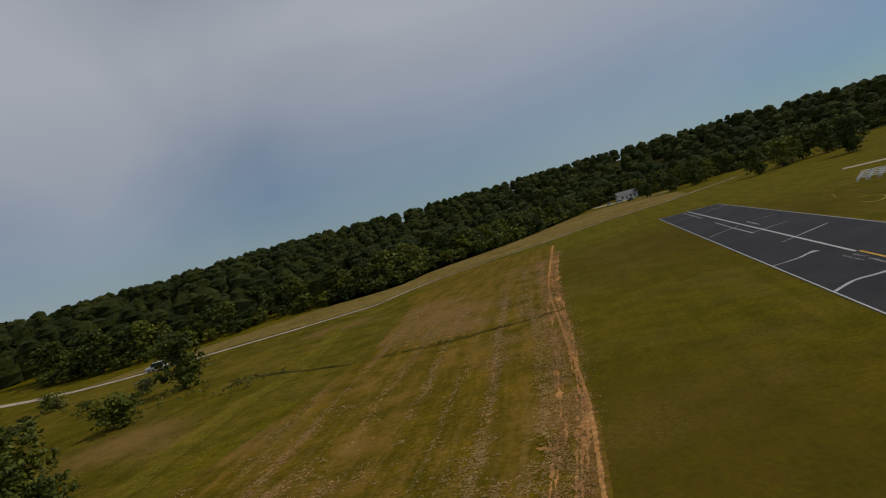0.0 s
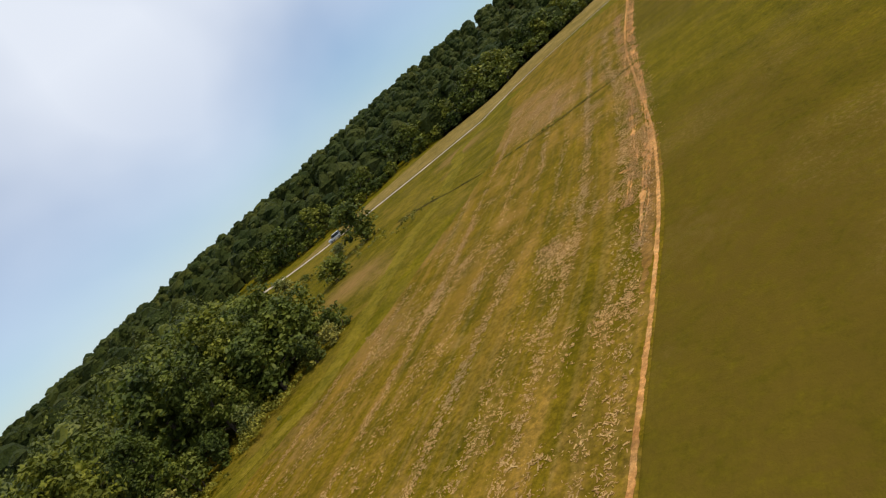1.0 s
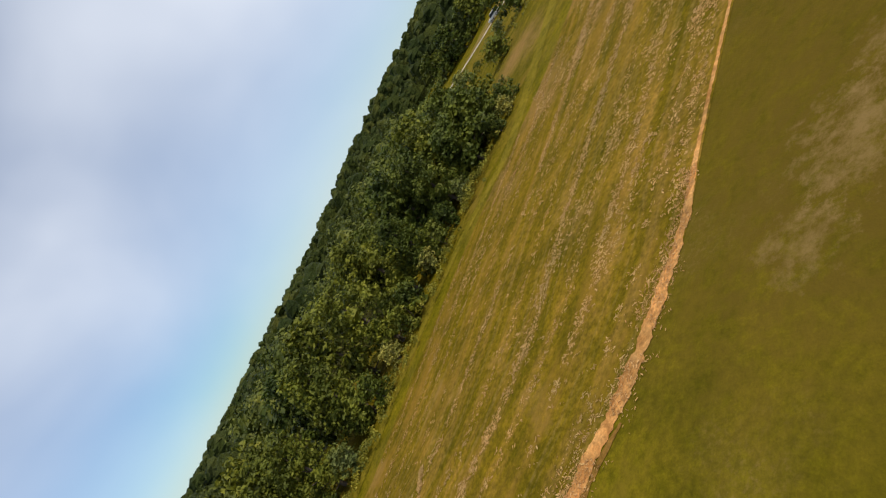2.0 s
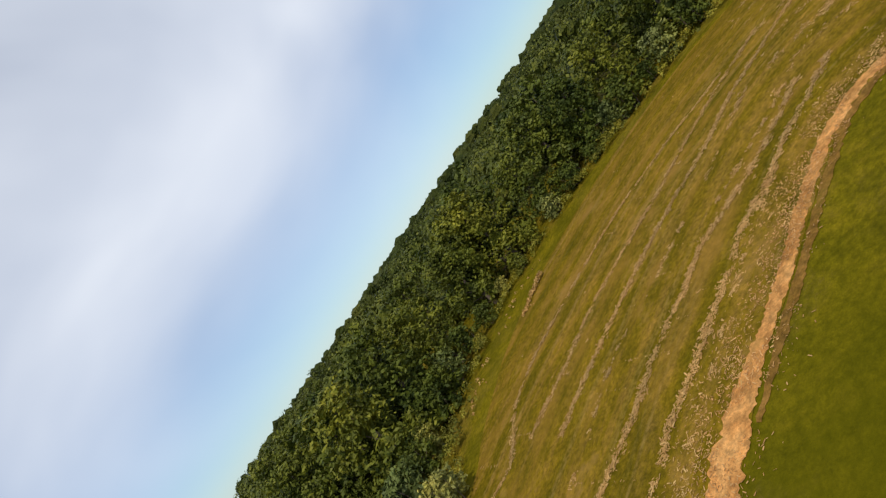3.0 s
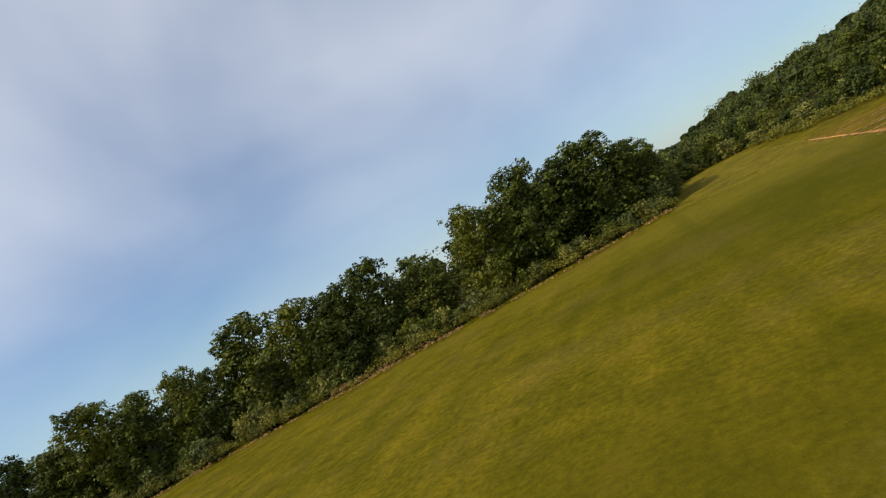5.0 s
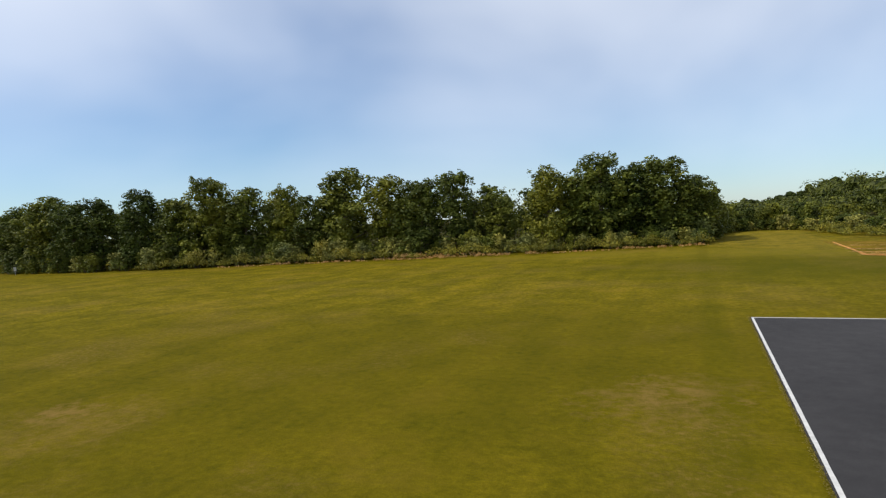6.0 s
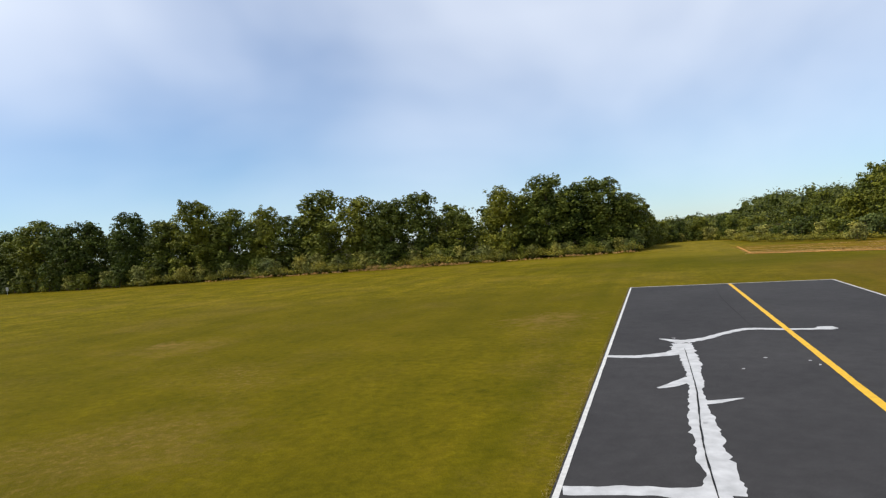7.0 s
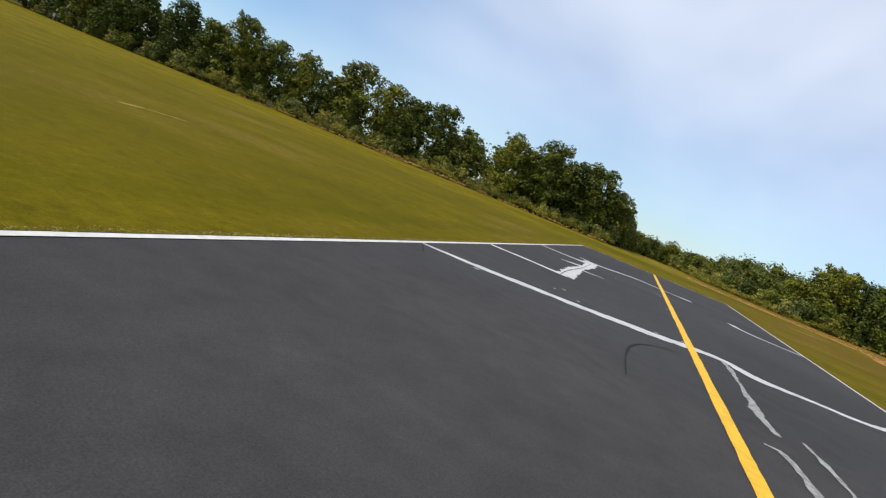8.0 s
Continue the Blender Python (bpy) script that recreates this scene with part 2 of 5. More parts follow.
EARTH = ground_material("brown_earth", (0.17, 0.092, 0.018), (0.225, 0.122, 0.028), (0.30, 0.165, 0.045), (0.13, 0.10, 0.012), 0.56, 0.3, 9.0, 0.06)
SOIL = ground_material("orange_soil", (0.42, 0.190, 0.055), (0.57, 0.285, 0.092), (0.68, 0.385, 0.145), (0.24, 0.145, 0.035), 0.57, 0.3, 9.0, 0.08)
VERGE = ground_material("dry_tan_grass", (0.180, 0.130, 0.024), (0.235, 0.168, 0.045), (0.30, 0.22, 0.075), (0.28, 0.19, 0.06), 0.55, 0.3, 4.0, 0.1)
GRAVEL = ground_material("pale_gravel", (0.46, 0.38, 0.27), (0.56, 0.47, 0.35), (0.64, 0.56, 0.44), (0.22, 0.18, 0.09), 0.66, 0.2, 7.0, 0.03)


def leaf_material(name, dark, mid, light, by_tree=True, boughs=True):
    m, n, l, b = material(name, 0.6)
    g = n.new("ShaderNodeNewGeometry")
    r = ramp(n, ((0.0, dark), (0.55, mid), (1.0, light)))
    l.new(g.outputs["Random Per Island"], r.inputs["Fac"])
    colour = r.outputs["Color"]
    if by_tree:
        info = n.new("ShaderNodeObjectInfo")
        tint = ramp(n, ((0.0, (0.46, 0.56, 0.52)), (0.5, (0.92, 0.94, 0.92)), (1.0, (1.40, 1.26, 0.95))))
        l.new(info.outputs["Random"], tint.inputs["Fac"])
        colour = mixed(n, l, 1.0, colour, tint.outputs["Color"], "MULTIPLY")
    v = place(n, l)
    patch = noise_node(n, l, v, 0.12, 3.0)
    shade = ramp(n, ((0.3, (0.8, 0.85, 0.8)), (0.7, (1.2, 1.12, 1.0))))
    l.new(patch.outputs["Fac"], shade.inputs["Fac"])
    colour = mixed(n, l, 1.0, colour, shade.outputs["Color"], "MULTIPLY")
    # Bough-sized light and shade put into the colour by noise; milder without boughs.
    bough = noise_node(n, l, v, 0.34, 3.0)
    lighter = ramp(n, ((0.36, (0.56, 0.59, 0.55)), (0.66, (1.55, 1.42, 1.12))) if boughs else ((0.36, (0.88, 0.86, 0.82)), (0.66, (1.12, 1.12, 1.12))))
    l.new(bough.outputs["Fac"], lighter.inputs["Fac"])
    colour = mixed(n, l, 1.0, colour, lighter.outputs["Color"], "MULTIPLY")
    l.new(colour, b.inputs["Base Color"])
    b.inputs["Specular IOR Level"].default_value = 0.2
    thin = n.new("ShaderNodeBsdfTranslucent")
    l.new(colour, thin.inputs["Color"])
    mix = n.new("ShaderNodeMixShader")
    mix.inputs[0].default_value = 0.13
    l.new(b.outputs["BSDF"], mix.inputs[1])
    l.new(thin.outputs["BSDF"], mix.inputs[2])
    l.new(mix.outputs["Shader"], n["Material Output"].inputs["Surface"])
    return m


def canopy_material():
    """Far tree crowns: leaf clumps of a metre and finer, in relief."""
    m, n, l, b = material("far_canopy", 0.8)
    v = place(n, l)
    g = n.new("ShaderNodeNewGeometry")
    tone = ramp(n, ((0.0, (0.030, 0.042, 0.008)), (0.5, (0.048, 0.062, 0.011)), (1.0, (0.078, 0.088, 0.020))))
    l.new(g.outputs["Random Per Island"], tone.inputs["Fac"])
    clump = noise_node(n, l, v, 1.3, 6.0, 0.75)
    # Shade in the clefts between clumps is put into the colour, following the relief.
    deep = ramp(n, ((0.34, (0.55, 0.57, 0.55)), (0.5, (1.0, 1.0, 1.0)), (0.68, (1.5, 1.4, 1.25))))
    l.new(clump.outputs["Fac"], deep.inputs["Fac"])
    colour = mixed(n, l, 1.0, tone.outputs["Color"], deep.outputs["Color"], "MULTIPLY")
    stand = noise_node(n, l, v, 0.03, 3.0)
    kind = ramp(n, ((0.36, (0.78, 0.86, 0.95)), (0.64, (1.22, 1.12, 0.9))))
    l.new(stand.outputs["Fac"], kind.inputs["Fac"])
    colour = mixed(n, l, 1.0, colour, kind.outputs["Color"], "MULTIPLY")
    l.new(colour, b.inputs["Base Color"])
    b.inputs["Specular IOR Level"].default_value = 0.1
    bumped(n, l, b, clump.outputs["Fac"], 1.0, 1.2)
    return m


CANOPY = canopy_material()
FLOOR = ground_material("forest_floor", (0.030, 0.030, 0.008), (0.045, 0.042, 0.010), (0.065, 0.056, 0.014), (0.06, 0.045, 0.02), 0.6, 0.0, 3.0, 0.2)
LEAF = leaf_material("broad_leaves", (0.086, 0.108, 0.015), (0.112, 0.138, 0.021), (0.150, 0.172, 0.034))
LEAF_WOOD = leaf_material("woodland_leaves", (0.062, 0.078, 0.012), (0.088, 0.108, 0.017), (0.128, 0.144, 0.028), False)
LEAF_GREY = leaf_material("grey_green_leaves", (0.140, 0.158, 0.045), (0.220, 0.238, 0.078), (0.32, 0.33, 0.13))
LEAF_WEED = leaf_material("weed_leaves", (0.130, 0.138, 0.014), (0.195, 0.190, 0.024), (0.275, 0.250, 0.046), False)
STRAW = leaf_material("dry_hay", (0.36, 0.205, 0.066), (0.48, 0.295, 0.105), (0.61, 0.405, 0.170), False, False)
CLOD = leaf_material("soil_clods", (0.36, 0.19, 0.07), (0.48, 0.27, 0.105), (0.60, 0.37, 0.165), False, False)
TUFT = leaf_material("grass_blades", (0.13, 0.110, 0.008), (0.20, 0.155, 0.025), (0.31, 0.24, 0.09), False, False)


def plain(name, colour, rough=0.6, vary=0.15, scale=3.0, metal=0.0):
    m, n, l, b = material(name, rough)
    s = noise_node(n, l, place(n, l), scale, 5.0, 0.6)
    r = ramp(n, ((0.3, tuple(c * (1 - vary) for c in colour)), (0.7, tuple(min(c * (1 + vary), 1) for c in colour))))
    l.new(s.outputs["Fac"], r.inputs["Fac"])
    l.new(r.outputs["Color"], b.inputs["Base Color"])
    b.inputs["Metallic"].default_value = metal
    bumped(n, l, b, s.outputs["Fac"], 0.2, 0.01)
    return m


def asphalt_material():
    m, n, l, b = material("worn_asphalt", 0.85)
    v = place(n, l)
    big = noise_node(n, l, v, 0.12, 4.0)
    mid = noise_node(n, l, v, 1.6, 5.0, 0.65)
    grit = noise_node(n, l, v, 60.0, 2.0, 0.7)
    a = ramp(n, ((0.3, (0.037, 0.0355, 0.0365)), (0.7, (0.054, 0.052, 0.0525))))
    l.new(big.outputs["Fac"], a.inputs["Fac"])
    c = ramp(n, ((0.3, (0.86, 0.86, 0.86)), (0.7, (1.12, 1.12, 1.12))))
    l.new(mid.outputs["Fac"], c.inputs["Fac"])
    d = ramp(n, ((0.3, (0.6, 0.6, 0.6)), (0.75, (1.5, 1.48, 1.45))))
    l.new(grit.outputs["Fac"], d.inputs["Fac"])
    colour = mixed(n, l, 1.0, a.outputs["Color"], c.outputs["Color"], "MULTIPLY")
    colour = mixed(n, l, 0.6, colour, d.outputs["Color"], "MULTIPLY")
    l.new(colour, b.inputs["Base Color"])
    b.inputs["Specular IOR Level"].default_value = 0.12
    bumped(n, l, b, grit.outputs["Fac"], 0.5, 0.006)
    return m


ASPHALT = asphalt_material()
WHITE = plain("white_line_paint", (0.60, 0.59, 0.56), 0.7, 0.16, 5.0)
YELLOW = plain("yellow_line_paint", (0.72, 0.42, 0.025), 0.7, 0.14, 5.0)
FILLER = plain("grey_crack_filler", (0.50, 0.50, 0.50), 0.75, 0.18, 2.5)
WORN = plain("worn_pale_filler", (0.27, 0.266, 0.26), 0.8, 0.55, 7.0)
CRACK = plain("dark_crack", (0.012, 0.012, 0.012), 0.9, 0.3)
BARK = plain("bark", (0.13, 0.10, 0.075), 0.9, 0.35, 6.0)
CARWHITE = plain("white_car_paint", (0.75, 0.75, 0.74), 0.3, 0.04)
GLASS = plain("dark_glass", (0.03, 0.035, 0.04), 0.1, 0.05)
RUBBER = plain("black_rubber", (0.02, 0.02, 0.02), 0.85, 0.2)
SIDING = plain("white_siding", (0.68, 0.67, 0.63), 0.6, 0.08)
ROOFING = plain("grey_roofing", (0.22, 0.21, 0.20), 0.85, 0.2)
WOOD = plain("white_painted_boards", (0.80, 0.79, 0.76), 0.6, 0.1)
HOSE = plain("yellow_plastic", (0.62, 0.47, 0.05), 0.5, 0.08)
POST = plain("grey_post", (0.5, 0.5, 0.48), 0.6, 0.1)


# ---- mesh helpers ----
def mesh_object(name, verts, faces, mats, parent=None, label="", index=None, smooth=False):
    me = bpy.data.meshes.new(name)
    me.from_pydata([tuple(v) for v in verts], [], [tuple(f) for f in faces])
    for m in mats if isinstance(mats, (list, tuple)) else (mats,):
        me.materials.append(m)
    if index is not None:
        me.polygons.foreach_set("material_index", index)
    if smooth:
        me.polygons.foreach_set("use_smooth", [True] * len(me.polygons))
    me.update()
    ob = new(name, me)
    ob.parent = parent
    return tagged(ob, label)


def part(name, bm, mat, parent=None, label=""):
    me = bpy.data.meshes.new(name)
    bm.to_mesh(me)
    bm.free()
    me.materials.append(mat)
    ob = new(name, me)
    ob.parent = parent
    return tagged(ob, label)


def box(bm, x0, x1, y0, y1, z0, z1, bevel=0.0):
    made = bmesh.ops.create_cube(bm, size=1.0)["verts"]
    bmesh.ops.transform(bm, verts=made, matrix=Matrix.LocRotScale(((x0 + x1) / 2, (y0 + y1) / 2, (z0 + z1) / 2), None, (x1 - x0, y1 - y0, z1 - z0)))
    if bevel:
        edges = list({e for v in made for e in v.link_edges})
        bmesh.ops.bevel(bm, geom=edges, offset=bevel, segments=2, affect="EDGES")
    return bm


def tube(bm, a, b, r0, r1, sides=7):
    a, b = Vector(a), Vector(b)
    q = (b - a).to_track_quat("Z", "Y").to_matrix()
    rings = []
    for c, r in ((a, r0), (b, r1)):
        rings.append([bm.verts.new(c + q @ Vector((r * math.cos(2 * math.pi * i / sides), r * math.sin(2 * math.pi * i / sides), 0))) for i in range(sides)])
    for i in range(sides):
        j = (i + 1) % sides
        bm.faces.new((rings[0][i], rings[0][j], rings[1][j], rings[1][i]))
    bm.faces.new(rings[1])
    return bm


def smoothstep(a, b, x):
    t = np.clip((x - a) / (b - a), 0, 1)
    return t * t * (3 - 2 * t)


def terrain(x, y):
    """Height of the land: flat field, wooded rise to the south and east."""
    x, y = np.asarray(x, float), np.asarray(y, float)
    d = np.hypot(x - 10, y + 10)
    az = np.degrees(np.arctan2(x - 10, y + 10)) % 360
    crest = np.interp(az, [0, 6, 11, 18, 30, 45, 76, 100, 110, 115, 120, 130, 136, 142, 150, 192, 258, 360], [1, 1.5, 5, 8.5, 8.5, 8, 8.5, 10, 12.5, 15, 17.5, 19.5, 20, 22, 25, 25, 1, 1])
    far = smoothstep(142, 160, az) * (1 - smoothstep(235, 265, az))
    return crest * (1 + 0.32 * far) * smoothstep(0, 1, (d - 160 - 180 * far) / (270 + 10 * far))


def leaves(rng, blobs, count, size, core=99, low=-0.5, inner=0.86, spray=1.0):
    """Leaf sprays on a cloud of blobs: verts and quads."""
    blobs = np.asarray(blobs, float)
    p = blobs[:, 3] ** 1.5
    pick = rng.choice(len(blobs), count, p=p / p.sum())
    d = rng.normal(size=(count, 3))
    d /= np.linalg.norm(d, axis=1, keepdims=True)
    d[:, 2] = np.where(d[:, 2] < low, -d[:, 2], d[:, 2])
    c = blobs[pick, :3] + d * blobs[pick, 3:4] * rng.uniform(0.75 - 0.3 * spray, 1.0, (count, 1)) * (1 + 0.35 * spray * (rng.uniform(0, 1, (count, 1)) > 0.9))
    n = d * 1.5 + rng.normal(size=(count, 3)) * 0.55 + np.array((0, 0, 0.3))
    n /= np.linalg.norm(n, axis=1, keepdims=True)
    t = d * 0.7 * spray + rng.normal(size=(count, 3)) * 0.75 + np.array((0, 0, 0.45 * spray))
    t -= n * (t * n).sum(1, keepdims=True)
    t /= np.linalg.norm(t, axis=1, keepdims=True) + 1e-9
    u = np.cross(n, t)
    s = size * rng.uniform(0.55, 1.35, (count, 1))
    fold = n * s * 0.22
    q = np.stack([c - t * s, c - u * s * 0.55 + fold * rng.uniform(-1, 1, (count, 1)), c + t * s, c + u * s * 0.55 + fold * rng.uniform(-1, 1, (count, 1))], 1)
    verts = q.reshape(-1, 3)
    faces = np.arange(count * 4).reshape(-1, 4)
    vs, fs = [verts], [list(map(tuple, faces))]
    k = len(verts)
    if core:
        for bx, by, bz, br in blobs[:core]:
            br *= inner
            ring = []
            for j, (hz, hr) in enumerate(((-0.58, 0.38), (0.0, 0.66), (0.55, 0.40))):
                for i in range(6):
                    a = i * math.pi / 3 + j * 0.5
                    ring.append((bx + br * hr * math.cos(a), by + br * hr * math.sin(a), bz + br * hz))
            ring += [(bx, by, bz - br * 0.7), (bx, by, bz + br * 0.7)]
            vs.append(np.array(ring))
            f = []
            for j in range(2):
                for i in range(6):
                    m = (i + 1) % 6
                    f.append((k + 6 * j + i, k + 6 * j + m, k + 6 * j + 6 + m, k + 6 * j + 6 + i))
            for i in range(6):
                f += [(k + (i + 1) % 6, k + i, k + 18), (k + 12 + i, k + 12 + (i + 1) % 6, k + 19)]
            fs.append(f)
            k += 20
    return np.concatenate(vs), [f for g in fs for f in g]


def crown_blobs(rng, height, radius, foot, count, spire=0.5):
    """Lobes on limbs, each a bunch of leaf clumps; the outline stays uneven."""
    deep = height - foot
    core = [(0, 0, foot + deep * 0.28, radius * 0.66), (0, 0, foot + deep * 0.55, radius * (0.62 - 0.14 * spire))]
    lobes = max(int(count / 2.2), 8)
    tilt = rng.uniform(0, 6.28)
    bunches = [(0.5 * rng.normal() * 0.2 * radius, 0.5 * rng.normal() * 0.2 * radius, foot + deep * f, radius * w) for f, w in ((0.60, 0.62 - 0.1 * spire), (0.76, 0.50 - 0.12 * spire), (0.88, 0.34 - 0.1 * spire))]
    for i in range(lobes):
        f = (i + rng.uniform(0.1, 0.9)) / lobes * 0.93
        a = i * 2.39996 + rng.uniform(-0.6, 0.6)
        wide = math.sqrt(max(1 - ((f - 0.38) / 0.70) ** 2, 0.05)) * (1 - 0.3 * spire * f) * (1 + 0.16 * math.cos(a - tilt))
        lr = radius * rng.uniform(0.34, 0.50) * (1.0 - 0.36 * f)
        r = max(radius * wide - lr * 0.95, 0) * rng.uniform(0.6, 1.02) * (1 - 0.35 * max(f - 0.5, 0))
        bunches.append((r * math.cos(a), r * math.sin(a), min(foot + lr * 0.4 + deep * f, height - lr * rng.uniform(0.8, 1.2)), lr))
    out = []
    for n, (x, y, z, lr) in enumerate(bunches):
        a = math.atan2(y, x)
        core.append((x * 0.85, y * 0.85, z - lr * 0.1, lr * 0.78))
        for k in range(8):
            d = Vector(rng.normal(size=3)) + Vector((math.cos(a), math.sin(a), 0.35)) * (0.5 if n > 2 else 0.1)
            d.normalize()
            reach = lr * rng.uniform(0.45, 0.92)
            out.append((x + d.x * reach, y + d.y * reach, max(z + d.z * reach, foot + 0.1), lr * rng.uniform(0.28, 0.48)))
    return core + out


def tree_kind(seed, name, height, radius, foot, count, leaf, size, mat, label, spire=0.5, stems=1, spray=1.0):
    """A tapered trunk with limbs under a crown of leaf sprays."""
    rng = np.random.default_rng(seed)
    root = new(name)
    blobs = crown_blobs(rng, height, radius, foot, count, spire)
    bm = bmesh.new()
    for s in range(stems):
        a = rng.uniform(0, 6.28)
        lean = Vector((math.cos(a), math.sin(a), 0)) * (0.12 * radius * (stems > 1))
        mid = Vector((rng.normal(0, 0.1), rng.normal(0, 0.1), height * 0.4)) + lean * 2
        r0 = 0.024 * height / math.sqrt(stems)
        tube(bm, lean, mid, r0, r0 * 0.62)
        tube(bm, mid, (mid.x * 1.4, mid.y * 1.4, height * 0.8), r0 * 0.62, r0 * 0.15)
    for b in blobs[2:12]:
        start = Vector((0, 0, max(foot * 0.8, b[2] * 0.62)))
        tube(bm, start, b[:3], 0.008 * height, 0.003 * height, 5)
    part("trunk", bm, BARK, root)
    v, f = leaves(rng, blobs, leaf, size, 5 + max(int(count / 2.2), 8), inner=0.6, spray=spray)
    mesh_object("crown", v, f, mat, root)
    return tagged(root, label, "tree" if height > 4 else "bush")


def put(kind, x, y, height, base, turn, wide=1.0, label="", group=""):
    s = height / base
    m = pose(x, y, float(terrain(x, y)) - 0.05, 0, 0, turn) @ Matrix.Diagonal((s * wide, s * wide, s, 1))
    ob = copy_thing(kind, m)
    return tagged(ob, label, "", group)


# ---- ground ----
def steps(reach):
    s = [0.0]
    d = 8.0
    while s[-1] < reach:
        s.append(s[-1] + d)
        d *= 1.07
    return np.array([-v for v in s[:0:-1]] + s)


gx, gy = steps(2600) + 10, steps(2600) - 10
GX, GY = np.meshgrid(gx, gy, indexing="ij")
gz = terrain(GX, GY)
nx, ny = GX.shape
ids = np.arange(nx * ny).reshape(nx, ny)
gf = np.stack([ids[:-1, :-1], ids[1:, :-1], ids[1:, 1:], ids[:-1, 1:]], -1).reshape(-1, 4)
ground = mesh_object("ground", np.stack([GX, GY, gz], -1).reshape(-1, 3), gf, LAWN, smooth=True)


def wooded(x, y, deep=0.0):
    """Whether a place lies in the woods, at least so many metres inside."""
    east = x > float(np.interp(y, [-90, -30, -12, 34, 60, 75, 90, 130], [165, 90, 84, 85, 80, 62, 46, 28])) + deep and y > -95 + deep
    south = y < float(np.interp(x, [-260, -100, -53, -19, 5, 20, 39, 53, 65, 84, 92, 105, 126, 138, 166, 400], [-380, -378, -368, -372, -394, -384, -332, -273, -238, -204, -178, -170, -164, -146, -128, -126])) - deep
    north = y > float(np.interp(x, [-300, -160, -101, -60, -8, 18], [70, 66, 70, 80, 126, 130])) + deep
    return east or south or north


ground.data.materials.append(FLOOR)
for poly in ground.data.polygons:
    if wooded(poly.center.x, poly.center.y, 4.0):
        poly.material_index = 1
tagged(ground, "olive green mown grass airfield with dry patches", "grass", "", "structure")


def curve_points(points, step=1.0):
    """A smooth line through the points, at even steps."""
    p = np.asarray(points, float)
    out = []
    for i in range(len(p) - 1):
        a, b = p[max(i - 1, 0)], p[i]
        c, d = p[i + 1], p[min(i + 2, len(p) - 1)]
        n = max(int(np.hypot(*(c - b)) / step), 1)
        for k in range(n):
            t = k / n
            out.append(0.5 * ((2 * b) + (c - a) * t + (2 * a - 5 * b + 4 * c - d) * t * t + (3 * b - a - 3 * c + d) * t ** 3))
    out.append(p[-1])
    return np.array(out)


def normals(line):
    t = np.gradient(line, axis=0)
    t /= np.linalg.norm(t, axis=1, keepdims=True) + 1e-9
    return np.stack([t[:, 1], -t[:, 0]], 1)


def sheet(name, outline, mat, z, label, category, ragged=0.25, seed=1):
    rng = np.random.default_rng(seed)
    closed = curve_points(list(outline) + [outline[0]], 1.5)[:-1]
    closed = closed + rng.normal(0, ragged, closed.shape)
    bm = bmesh.new()
    bm.faces.new([bm.verts.new((x, y, z)) for x, y in closed])
    bmesh.ops.triangulate(bm, faces=bm.faces[:])
    for f in bm.faces:
        if f.normal.z < 0:
            f.normal_flip()
    return tagged(part(name, bm, mat), label, category, "", "structure")


def ribbon(name, points, widths, mat, z, step=0.6, jag=0.1, parent=None, seed=1, land=False):
    """A flat strip with uneven edges along a line."""
    rng = np.random.default_rng(seed)
    c = curve_points(points, step)
    n = normals(c)
    at = np.linspace(0, 1, len(widths))
    if len(widths) == len(points):
        run = np.concatenate([[0], np.cumsum(np.hypot(*np.diff(np.asarray(points, float), axis=0).T))])
        at = run / run[-1]
    w = np.interp(np.linspace(0, 1, len(c)), at, widths) / 2
    wave = [np.array([noise.noise((x * f, y * f, seed + k)) for x, y in c]) for k, f in ((0.3, 0.9), (7.7, 0.9), (3.1, 3.1), (5.9, 3.1))]
    left = c + n * (w * (1 + rng.normal(0, jag * 0.35, len(c)) + jag * 1.6 * (wave[0] + wave[2])))[:, None]
    right = c - n * (w * (1 + rng.normal(0, jag * 0.35, len(c)) + jag * 1.6 * (wave[1] + wave[3])))[:, None]
    pts = np.concatenate([left, right])
    h = terrain(pts[:, 0], pts[:, 1]) if land else np.zeros(len(pts))
    v = np.column_stack([pts, h + z])
    k = len(c)
    f = [(i, i + 1, k + i + 1, k + i) for i in range(k - 1)]
    ob = mesh_object(name, v, f, mat, parent)
    return ob


STRIP = [(36, -165), (32.6, -88), (29.2, -55), (26.5, -32), (25.7, -20), (25.5, -11), (25.9, -2), (26.3, 5), (26.5, 10), (26.6, 14), (28.3, 20.5), (30.6, 26.0), (29.4, 29.2), (25.8, 32.0), (21.2, 34.9), (18.6, 36.8), (15.6, 38.3), (12.0, 40.1), (9.2, 41.5), (7.0, 42.6)]
TIP = [(7.6, 48), (8, 57), (8.8, 68)]
FIELD_EAST = [(13, 72), (19, 68), (26, 62), (36, 64), (50, 66), (60, 60), (66, 50), (68, 38), (67, 15), (65, -2), (62, -10), (59, -20), (58, -39), (57, -58), (59.4, -78), (64, -104), (72, -122), (61, -136)]


